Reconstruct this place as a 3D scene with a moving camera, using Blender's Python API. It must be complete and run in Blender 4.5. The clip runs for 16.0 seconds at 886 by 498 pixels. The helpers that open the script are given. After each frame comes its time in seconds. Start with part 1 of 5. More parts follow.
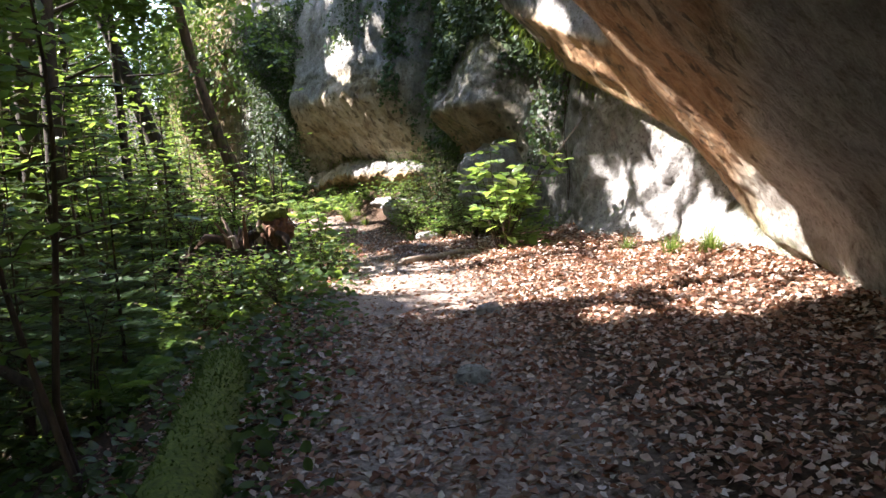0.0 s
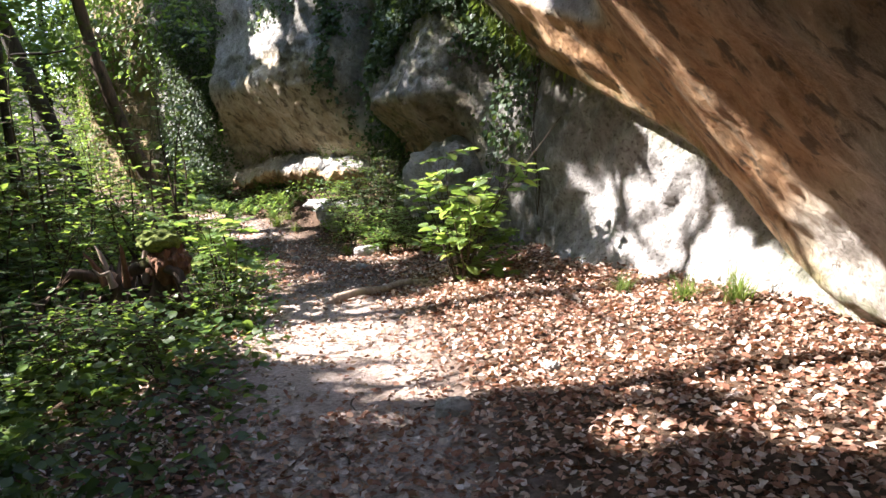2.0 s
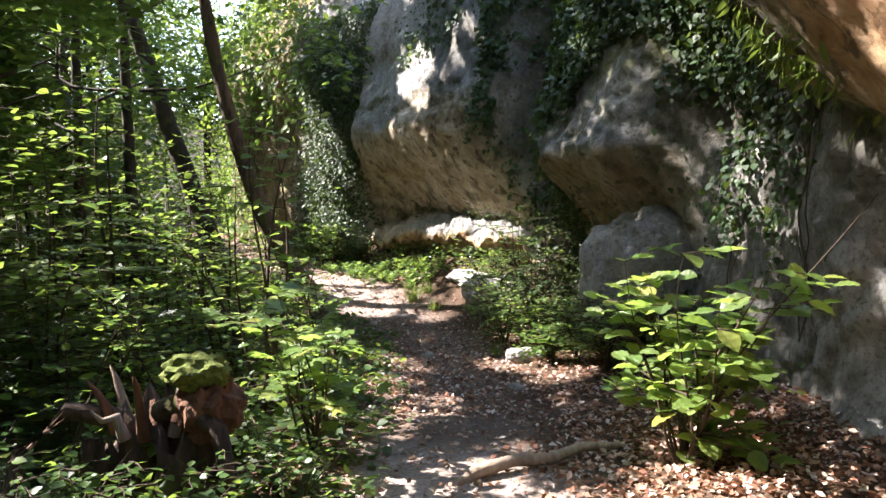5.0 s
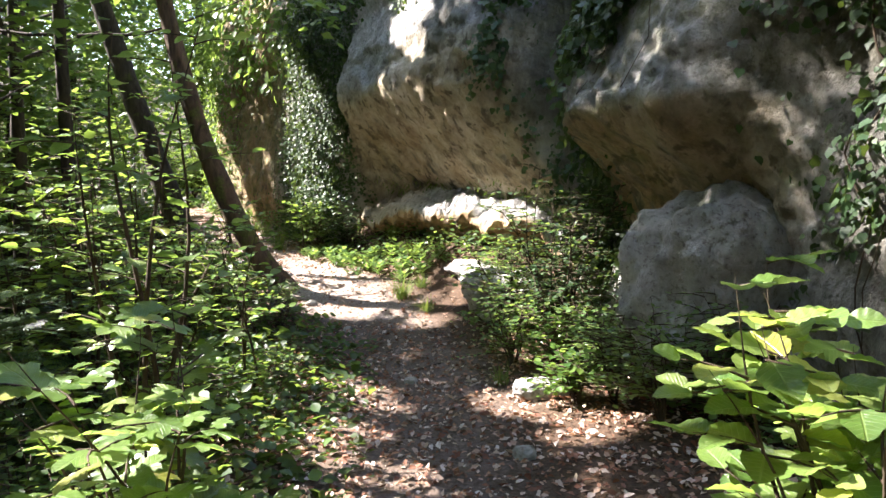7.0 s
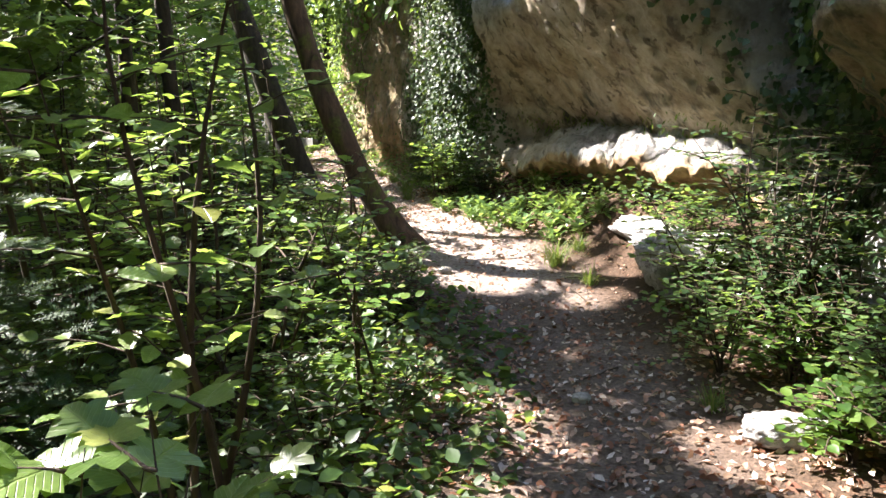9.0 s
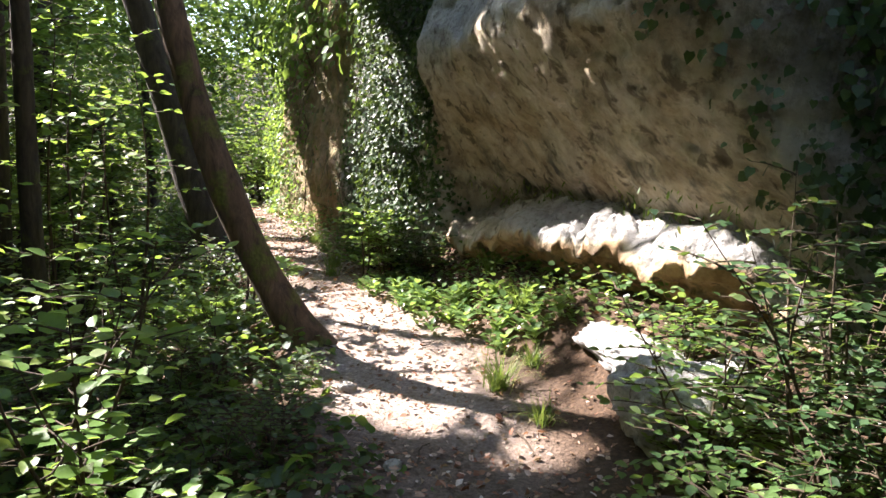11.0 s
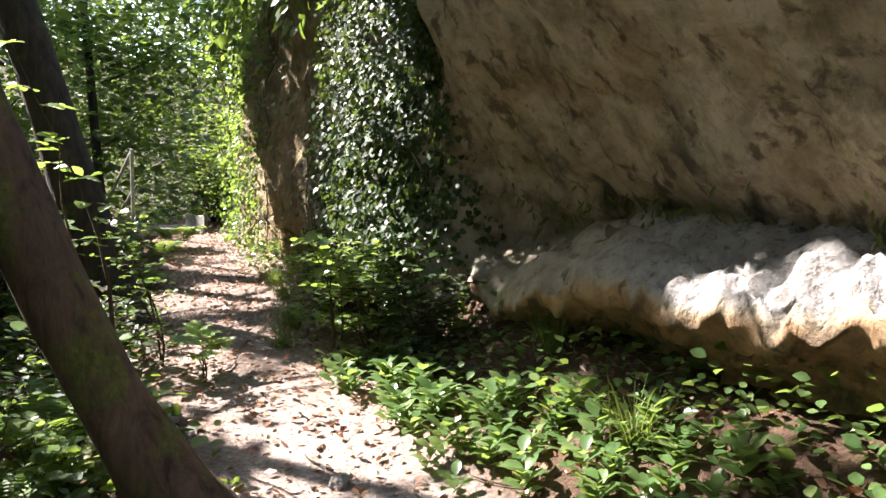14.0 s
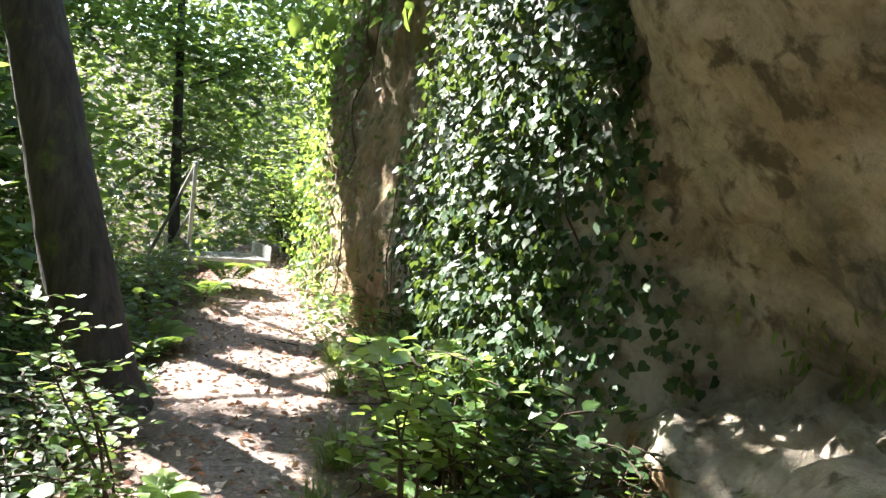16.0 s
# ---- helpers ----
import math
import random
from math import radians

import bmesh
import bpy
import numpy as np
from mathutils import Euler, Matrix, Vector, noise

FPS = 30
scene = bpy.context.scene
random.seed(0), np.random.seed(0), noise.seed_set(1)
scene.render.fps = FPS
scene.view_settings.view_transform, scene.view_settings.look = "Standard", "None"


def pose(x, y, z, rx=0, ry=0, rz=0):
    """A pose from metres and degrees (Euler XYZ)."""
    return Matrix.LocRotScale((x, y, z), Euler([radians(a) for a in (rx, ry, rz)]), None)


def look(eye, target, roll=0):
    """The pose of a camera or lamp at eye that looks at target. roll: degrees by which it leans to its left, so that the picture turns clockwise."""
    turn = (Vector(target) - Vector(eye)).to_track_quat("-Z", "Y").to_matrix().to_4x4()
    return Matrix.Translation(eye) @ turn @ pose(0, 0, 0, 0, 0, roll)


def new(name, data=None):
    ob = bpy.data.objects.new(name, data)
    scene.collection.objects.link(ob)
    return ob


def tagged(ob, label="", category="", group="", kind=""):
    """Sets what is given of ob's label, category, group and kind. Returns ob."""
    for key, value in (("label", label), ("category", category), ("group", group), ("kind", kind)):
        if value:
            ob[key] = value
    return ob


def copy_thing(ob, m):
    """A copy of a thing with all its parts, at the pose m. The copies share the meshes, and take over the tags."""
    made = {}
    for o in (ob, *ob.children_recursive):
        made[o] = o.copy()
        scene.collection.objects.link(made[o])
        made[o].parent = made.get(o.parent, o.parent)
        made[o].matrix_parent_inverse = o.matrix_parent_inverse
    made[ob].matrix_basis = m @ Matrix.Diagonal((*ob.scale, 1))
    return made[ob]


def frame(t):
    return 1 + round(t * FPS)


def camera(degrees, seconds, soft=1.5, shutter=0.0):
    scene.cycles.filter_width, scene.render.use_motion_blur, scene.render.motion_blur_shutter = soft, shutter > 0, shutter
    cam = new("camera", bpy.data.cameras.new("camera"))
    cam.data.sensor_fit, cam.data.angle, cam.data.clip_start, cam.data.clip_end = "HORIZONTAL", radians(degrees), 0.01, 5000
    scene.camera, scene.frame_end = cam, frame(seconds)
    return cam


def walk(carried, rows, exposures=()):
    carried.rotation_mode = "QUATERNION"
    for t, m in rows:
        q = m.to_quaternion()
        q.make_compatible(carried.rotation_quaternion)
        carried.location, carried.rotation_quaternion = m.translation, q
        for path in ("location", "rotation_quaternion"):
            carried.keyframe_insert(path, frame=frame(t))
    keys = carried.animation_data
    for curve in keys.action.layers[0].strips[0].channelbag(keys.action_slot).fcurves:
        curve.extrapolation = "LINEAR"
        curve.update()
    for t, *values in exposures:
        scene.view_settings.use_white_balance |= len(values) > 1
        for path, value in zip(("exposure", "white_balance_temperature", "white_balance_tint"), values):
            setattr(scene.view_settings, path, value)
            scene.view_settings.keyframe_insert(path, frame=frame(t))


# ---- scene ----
cam = camera(60.5, 16.0)
METRES, EYE, TILT, LEAN, TURN = 15.5, 1.25, -7.0, 3.0, 0.0
ROWS = [
    (0.0, 0.0, 0.0, 0.0, 0.0, 0.0, -0.0),
    (0.5, -0.0041, 0.0289, 0.0074, -0.19, 0.33, -1.17),
    (1.0, 0.0021, 0.0648, 0.0171, -4.92, 0.63, 0.7),
    (1.5, 0.0028, 0.0886, 0.0232, -4.95, -0.66, 0.5),
    (2.0, -0.0, 0.113, 0.0292, -4.3, -1.33, 0.12),
    (2.5, -0.0028, 0.136, 0.036, -0.02, -0.29, -3.01),
    (3.0, -0.0128, 0.1619, 0.0371, 2.56, -1.11, -4.28),
    (3.5, -0.0159, 0.1887, 0.0426, 7.87, 2.08, -4.85),
    (4.0, -0.018, 0.2174, 0.0478, 9.35, 1.2, -5.71),
    (4.5, -0.0144, 0.2489, 0.0532, 8.07, 0.49, -4.02),
    (5.0, -0.011, 0.2823, 0.0601, 6.97, 1.94, -3.47),
    (7.5, -0.0152, 0.449, 0.0751, 9.76, -0.96, -5.13),
    (8.0, -0.0245, 0.4759, 0.0783, 17.07, -2.67, -6.34),
    (8.5, -0.0349, 0.497, 0.0817, 19.79, -4.15, -6.23),
    (9.0, -0.0479, 0.5203, 0.0822, 18.19, -5.51, -3.73),
    (9.5, -0.0528, 0.5511, 0.0846, 15.52, -3.07, -3.81),
    (12.0, -0.0722, 0.7034, 0.1012, 17.23, 0.4, -8.05),
    (12.5, -0.0843, 0.7357, 0.1021, 17.6, 1.63, -8.04),
    (13.0, -0.1001, 0.7674, 0.1029, 18.04, 1.46, -5.26),
    (13.5, -0.1113, 0.8002, 0.1036, 17.07, 1.16, -3.75),
    (14.0, -0.1235, 0.829, 0.1071, 16.18, 0.36, -5.46),
    (14.5, -0.1374, 0.8567, 0.1089, 16.57, -0.22, -5.82),
    (15.0, -0.1547, 0.8882, 0.1143, 19.08, -1.01, -6.35),
    (15.5, -0.1702, 0.9171, 0.1206, 18.84, 1.1, -5.78),
    (16.0, -0.1826, 0.9498, 0.1287, 22.56, 1.88, -11.76),
]
walk(cam, [(t, pose(0, 0, EYE, TILT, LEAN, TURN) @ pose(METRES * x, METRES * y, METRES * z, 90 + pitch, roll, yaw)) for t, x, y, z, yaw, pitch, roll in ROWS],
     exposures=[(0.0, 2.75, 6450, 18), (1.5, 2.7, 6450, 18), (3.5, 2.4, 6500, 18), (5.0, 2.65, 6550, 18), (7.5, 3.0, 6550, 16), (9.7, 2.85, 6550, 17), (12.0, 2.75, 6550, 19), (14.5, 2.65, 6600, 20), (15.5, 3.1, 6500, 16), (16.0, 3.4, 6300, 14)])

# ---- world and sun ----
SUN_PLAN = Vector((-0.98, 0.2)).normalized()
SUN_EL = radians(42)
TO_SUN = Vector((SUN_PLAN.x * math.cos(SUN_EL), SUN_PLAN.y * math.cos(SUN_EL), math.sin(SUN_EL)))
world = bpy.data.worlds.new("sky")
scene.world = world
world.use_nodes = True
wt = world.node_tree
sky = wt.nodes.new("ShaderNodeTexSky")
sky.sky_type, sky.sun_disc = "NISHITA", False
sky.sun_elevation = SUN_EL
sky.sun_rotation = math.atan2(TO_SUN.x, TO_SUN.y)
wt.links.new(sky.outputs[0], wt.nodes["Background"].inputs[0])
wt.nodes["Background"].inputs[1].default_value = 0.15
sun = new("sun", bpy.data.lights.new("sun", "SUN"))
sun.data.energy, sun.data.angle, sun.data.color = 5.0, radians(0.6), (1.0, 0.96, 0.91)
sun.matrix_world = look((0, 0, 30), Vector((0, 0, 30)) - TO_SUN)


# ---- small tools ----
rng = np.random.default_rng(7)


def knots(pairs, smooth=True):
    """A function that glides through (place, value) pairs."""
    xs = np.array([p[0] for p in pairs], float)
    vs = np.array([p[1] for p in pairs], float)

    def f(t):
        t = np.asarray(t, float)
        if not smooth:
            return np.interp(t, xs, vs)
        slope = np.gradient(vs, xs)
        i = np.clip(np.searchsorted(xs, t) - 1, 0, len(xs) - 2)
        h = xs[i + 1] - xs[i]
        k = np.clip((t - xs[i]) / h, 0, 1)
        return ((2 * k**3 - 3 * k**2 + 1) * vs[i] + (k**3 - 2 * k**2 + k) * h * slope[i]
                + (-2 * k**3 + 3 * k**2) * vs[i + 1] + (k**3 - k**2) * h * slope[i + 1])
    return f


def step(a, b, t):
    k = np.clip((np.asarray(t, float) - a) / (b - a), 0, 1)
    return k * k * (3 - 2 * k)


def bump(t, centre, width):
    return np.exp(-((np.asarray(t, float) - centre) / width) ** 2)


def lattice(seed):
    return np.random.default_rng(seed).random((64, 64))


LATTICE = [lattice(s) for s in range(8)]


def value_noise(a, b, seed=0):
    """Smooth noise in 0..1 over a plane, cells of 1."""
    g = LATTICE[seed % 8]
    a, b = np.asarray(a, float) + 512.3, np.asarray(b, float) + 512.7
    i, j = np.floor(a).astype(int), np.floor(b).astype(int)
    u, v = a - i, b - j
    u, v = u * u * (3 - 2 * u), v * v * (3 - 2 * v)
    i0, i1, j0, j1 = i % 64, (i + 1) % 64, j % 64, (j + 1) % 64
    return (g[i0, j0] * (1 - u) + g[i1, j0] * u) * (1 - v) + (g[i0, j1] * (1 - u) + g[i1, j1] * u) * v


def fractal(a, b, octaves=4, seed=0):
    total, amp, norm = 0, 1.0, 0
    for o in range(octaves):
        total = total + amp * value_noise(np.asarray(a) * 2**o, np.asarray(b) * 2**o, seed + o)
        norm, amp = norm + amp, amp * 0.5
    return total / norm


def mesh_of(name, verts, faces, material, smooth=True):
    """A mesh from arrays; faces: a list of index arrays of shape (n, corners)."""
    me = bpy.data.meshes.new(name)
    verts = np.asarray(verts, np.float32)
    loops = np.concatenate([np.asarray(f).ravel() for f in faces]).astype(np.int32)
    sizes = np.concatenate([np.full(len(f), np.asarray(f).shape[1]) for f in faces]).astype(np.int32)
    me.vertices.add(len(verts))
    me.vertices.foreach_set("co", verts.ravel())
    me.loops.add(len(loops))
    me.loops.foreach_set("vertex_index", loops)
    me.polygons.add(len(sizes))
    me.polygons.foreach_set("loop_start", np.concatenate([[0], np.cumsum(sizes)[:-1]]).astype(np.int32))
    me.polygons.foreach_set("use_smooth", np.full(len(sizes), smooth))
    me.update(calc_edges=True)
    if material:
        me.materials.append(material)
    return me


def attribute(me, name, values):
    me.attributes.new(name, "FLOAT", "POINT").data.foreach_set("value", np.asarray(values, np.float32))


def child(name, me, parent, label=""):
    ob = new(name, me)
    ob.parent = parent
    if label:
        tagged(ob, label)
    return ob


def unit(v):
    return v / np.maximum(np.linalg.norm(v, axis=-1, keepdims=True), 1e-9)


# leaf outlines: points (across, along, up) and faces, one unit long
OVAL = (np.array([(0, 0, 0), (-.30, .25, .07), (-.36, .55, .08), (-.16, .85, .03), (0, 1.0, -.05), (.16, .85, .03), (.36, .55, .08), (.30, .25, .07), (0, .5, 0)]),
        [np.array([(0, 8, 2, 1), (8, 4, 3, 2), (0, 7, 6, 8), (8, 6, 5, 4)])])
LANCE = (np.array([(0, 0, 0), (-.13, .3, .04), (-.12, .65, .03), (0, 1, -.1), (.12, .65, .03), (.13, .3, .04), (0, .5, 0)]),
         [np.array([(0, 6, 2, 1), (0, 5, 4, 6)]), np.array([(6, 3, 2), (6, 4, 3)])])
IVY = (np.array([(0, 0, 0), (-.28, -.08, .02), (-.46, .22, -.03), (-.33, .5, .04), (0, .95, -.04), (.33, .5, .04), (.46, .22, -.03), (.28, -.08, .02), (0, .35, 0)]),
       [np.array([(0, 8, 2, 1), (8, 4, 3, 2), (0, 7, 6, 8), (8, 6, 5, 4)])])
MAPLE = (np.array([(0, 0, 0), (-.22, -.06, 0), (-.5, .12, -.04), (-.46, .28, .02), (-.36, .36, .05), (-.62, .62, -.05), (-.44, .74, .0), (-.24, .68, .05), (-.2, .9, .0), (0, 1.05, -.08),
                   (.2, .9, .0), (.24, .68, .05), (.44, .74, .0), (.62, .62, -.05), (.36, .36, .05), (.46, .28, .02), (.5, .12, -.04), (.22, -.06, 0), (0, .4, .02)]),
         [np.array([(18, i, i + 1) for i in range(17)] + [(18, 17, 0)])])
DIAMOND = (np.array([(0, 0, 0), (-.33, .45, .05), (0, 1, -.05), (.33, .45, .05)]), [np.array([(0, 2, 1), (0, 3, 2)])])


CRISP = (np.array([(0, 0, 0), (-.30, .42, .16), (-.08, .95, -.06), (.10, 1.0, .05), (.34, .5, .1), (.02, .5, -.04)]),
         [np.array([(0, 5, 1), (0, 4, 5)]), np.array([(5, 3, 2, 1), (5, 4, 3, 3)])[:1], np.array([(5, 4, 3)])])


def foliage(name, pos, along, up, size, outline, material):
    """One mesh of many leaves: where each begins, the way it points, the way it faces, its length."""
    pos, along, up = np.asarray(pos, float), unit(np.asarray(along, float)), np.asarray(up, float)
    size = np.asarray(size, float).reshape(-1, 1, 1)
    across = unit(np.cross(along, up))
    up = np.cross(across, along)
    pts, faces = outline
    curl = rng.normal(1, 0.5, (len(pos), 1, 1))
    v = pos[:, None] + size * (pts[None, :, :1] * across[:, None] + pts[None, :, 1:2] * along[:, None] + curl * pts[None, :, 2:] * up[:, None])
    shift = (np.arange(len(pos)) * len(pts))[:, None, None]
    return mesh_of(name, v.reshape(-1, 3), [(f[None] + shift).reshape(-1, f.shape[1]) for f in faces], material)


def tubes(name, paths, material, sides=8):
    """One mesh of round stems, each a list of (x, y, z, radius)."""
    verts, quads, base = [], [], 0
    ang = np.linspace(0, 2 * math.pi, sides, endpoint=False)
    for path in paths:
        p = np.asarray(path, float)
        way = unit(np.gradient(p[:, :3], axis=0))
        ref = np.where(np.abs(way[:, 2:]) > 0.8, np.array([[1.0, 0, 0]]), np.array([[0, 0, 1.0]]))
        a = unit(np.cross(way, ref))
        b = np.cross(way, a)
        ring = p[:, None, :3] + p[:, None, 3:] * (np.cos(ang)[None, :, None] * a[:, None] + np.sin(ang)[None, :, None] * b[:, None])
        verts.append(ring.reshape(-1, 3))
        n = len(p)
        i, j = np.meshgrid(np.arange(n - 1), np.arange(sides), indexing="ij")
        k = (j + 1) % sides
        quads.append(base + np.stack([i * sides + j, i * sides + k, (i + 1) * sides + k, (i + 1) * sides + j], -1).reshape(-1, 4))
        base += n * sides
    return mesh_of(name, np.concatenate(verts), [np.concatenate(quads)], material)


# ---- materials ----
def shader(name, rough=0.8):
    m = bpy.data.materials.new(name)
    m.use_nodes = True
    nt = m.node_tree
    b = nt.nodes["Principled BSDF"]
    b.inputs["Roughness"].default_value = rough
    b.inputs["Specular IOR Level"].default_value = 0.3
    return m, nt, b


def ramp(nt, source, stops):
    r = nt.nodes.new("ShaderNodeValToRGB")
    while len(r.color_ramp.elements) < len(stops):
        r.color_ramp.elements.new(0.5)
    for e, (at, col) in zip(r.color_ramp.elements, stops):
        e.position, e.color = at, (*col, 1)
    nt.links.new(source, r.inputs[0])
    return r.outputs[0]


def noise_of(nt, scale, detail=4, rough=0.6, stretch=(1, 1, 1), distort=0.0):
    tc = nt.nodes.new("ShaderNodeTexCoord")
    mp = nt.nodes.new("ShaderNodeMapping")
    mp.inputs["Scale"].default_value = stretch
    n = nt.nodes.new("ShaderNodeTexNoise")
    n.inputs["Scale"].default_value, n.inputs["Detail"].default_value = scale, detail
    n.inputs["Roughness"].default_value, n.inputs["Distortion"].default_value = rough, distort
    nt.links.new(tc.outputs["Object"], mp.inputs[0])
    nt.links.new(mp.outputs[0], n.inputs["Vector"])
    return n.outputs["Fac"]


def mixed(nt, fac, a, b, how="MIX"):
    m = nt.nodes.new("ShaderNodeMix")
    m.data_type, m.blend_type = "RGBA", how
    for sock, v in ((m.inputs[0], fac), (m.inputs[6], a), (m.inputs[7], b)):
        if isinstance(v, (int, float)):
            sock.default_value = v
        elif isinstance(v, tuple):
            sock.default_value = (*v, 1)
        else:
            nt.links.new(v, sock)
    return m.outputs[2]


def maths(nt, how, a, b, clamp=False):
    m = nt.nodes.new("ShaderNodeMath")
    m.operation, m.use_clamp = how, clamp
    for sock, v in zip(m.inputs, (a, b)):
        if isinstance(v, (int, float)):
            sock.default_value = v
        else:
            nt.links.new(v, sock)
    return m.outputs[0]


def attr(nt, name):
    a = nt.nodes.new("ShaderNodeAttribute")
    a.attribute_name = name
    return a.outputs["Fac"]


def relief(nt, b, height, strength=0.5, distance=0.02):
    n = nt.nodes.new("ShaderNodeBump")
    n.inputs["Strength"].default_value, n.inputs["Distance"].default_value = strength, distance
    nt.links.new(height, n.inputs["Height"])
    nt.links.new(n.outputs[0], b.inputs["Normal"])


def leaf_material(name, stops, rough=0.45, through_light=0.42, glow=(0.34, 0.48, 0.07)):
    """A leaf: its own tone leaf by leaf, and light that shines through it."""
    m, nt, b = shader(name, rough)
    g = nt.nodes.new("ShaderNodeNewGeometry")
    o = nt.nodes.new("ShaderNodeObjectInfo")
    pick = maths(nt, "FRACT", maths(nt, "ADD", g.outputs["Random Per Island"], o.outputs["Random"]), 0)
    col = ramp(nt, pick, stops)
    spots = ramp(nt, noise_of(nt, 60, 2), [(0.3, (0.75, 0.75, 0.75)), (0.7, (1.1, 1.1, 1.1))])
    col = mixed(nt, 1.0, col, spots, "MULTIPLY")
    nt.links.new(col, b.inputs["Base Color"])
    if through_light:
        t = nt.nodes.new("ShaderNodeBsdfTranslucent")
        nt.links.new(mixed(nt, 0.6, col, glow), t.inputs["Color"])
        mx = nt.nodes.new("ShaderNodeMixShader")
        mx.inputs[0].default_value = through_light
        nt.links.new(b.outputs[0], mx.inputs[1])
        nt.links.new(t.outputs[0], mx.inputs[2])
        nt.links.new(mx.outputs[0], nt.nodes["Material Output"].inputs[0])
    return m


LEAF_GREEN = leaf_material("green_leaf", [(0.0, (0.035, 0.085, 0.018)), (0.5, (0.06, 0.13, 0.025)), (1.0, (0.10, 0.17, 0.03))])
LEAF_FRESH = leaf_material("fresh_leaf", [(0.0, (0.06, 0.13, 0.02)), (0.6, (0.10, 0.19, 0.03)), (1.0, (0.17, 0.22, 0.035))])
LEAF_PALE = leaf_material("hazel_leaf", [(0.0, (0.10, 0.18, 0.045)), (0.6, (0.16, 0.25, 0.075)), (1.0, (0.24, 0.30, 0.09))], 0.32)
LEAF_SILVER = leaf_material("privet_leaf", [(0.0, (0.06, 0.12, 0.04)), (0.6, (0.10, 0.175, 0.06)), (1.0, (0.16, 0.22, 0.08))], 0.28)
LEAF_IVY = leaf_material("ivy_leaf", [(0.0, (0.018, 0.045, 0.015)), (0.7, (0.035, 0.075, 0.025)), (1.0, (0.06, 0.10, 0.03))], 0.52, 0.15)
LEAF_DARK = leaf_material("shade_leaf", [(0.0, (0.018, 0.045, 0.012)), (0.7, (0.035, 0.07, 0.018)), (1.0, (0.07, 0.11, 0.02))], 0.5, 0.35)
LEAF_FIR = leaf_material("fir_needle", [(0.0, (0.02, 0.055, 0.022)), (1.0, (0.045, 0.09, 0.03))], 0.5, 0.2)
LEAF_GRASS = leaf_material("grass_blade", [(0.0, (0.06, 0.11, 0.02)), (0.7, (0.11, 0.16, 0.03)), (1.0, (0.25, 0.22, 0.08))], 0.5, 0.3)
MOSS_TIP = leaf_material("moss_tip", [(0.0, (0.02, 0.045, 0.006)), (0.6, (0.045, 0.085, 0.01)), (1.0, (0.09, 0.13, 0.02))], 0.7, 0.2)
LITTER = leaf_material("dead_leaf", [(0.0, (0.13, 0.052, 0.03)), (0.25, (0.25, 0.115, 0.07)), (0.5, (0.41, 0.24, 0.16)), (0.75, (0.54, 0.40, 0.31)), (1.0, (0.66, 0.57, 0.49))], 0.75, 0.15, (0.45, 0.2, 0.06))
LITTER_PALE = leaf_material("bleached_leaf", [(0.0, (0.10, 0.06, 0.035)), (0.45, (0.22, 0.14, 0.085)), (0.8, (0.34, 0.25, 0.175)), (1.0, (0.46, 0.39, 0.31))], 0.75, 0.1, (0.5, 0.35, 0.15))


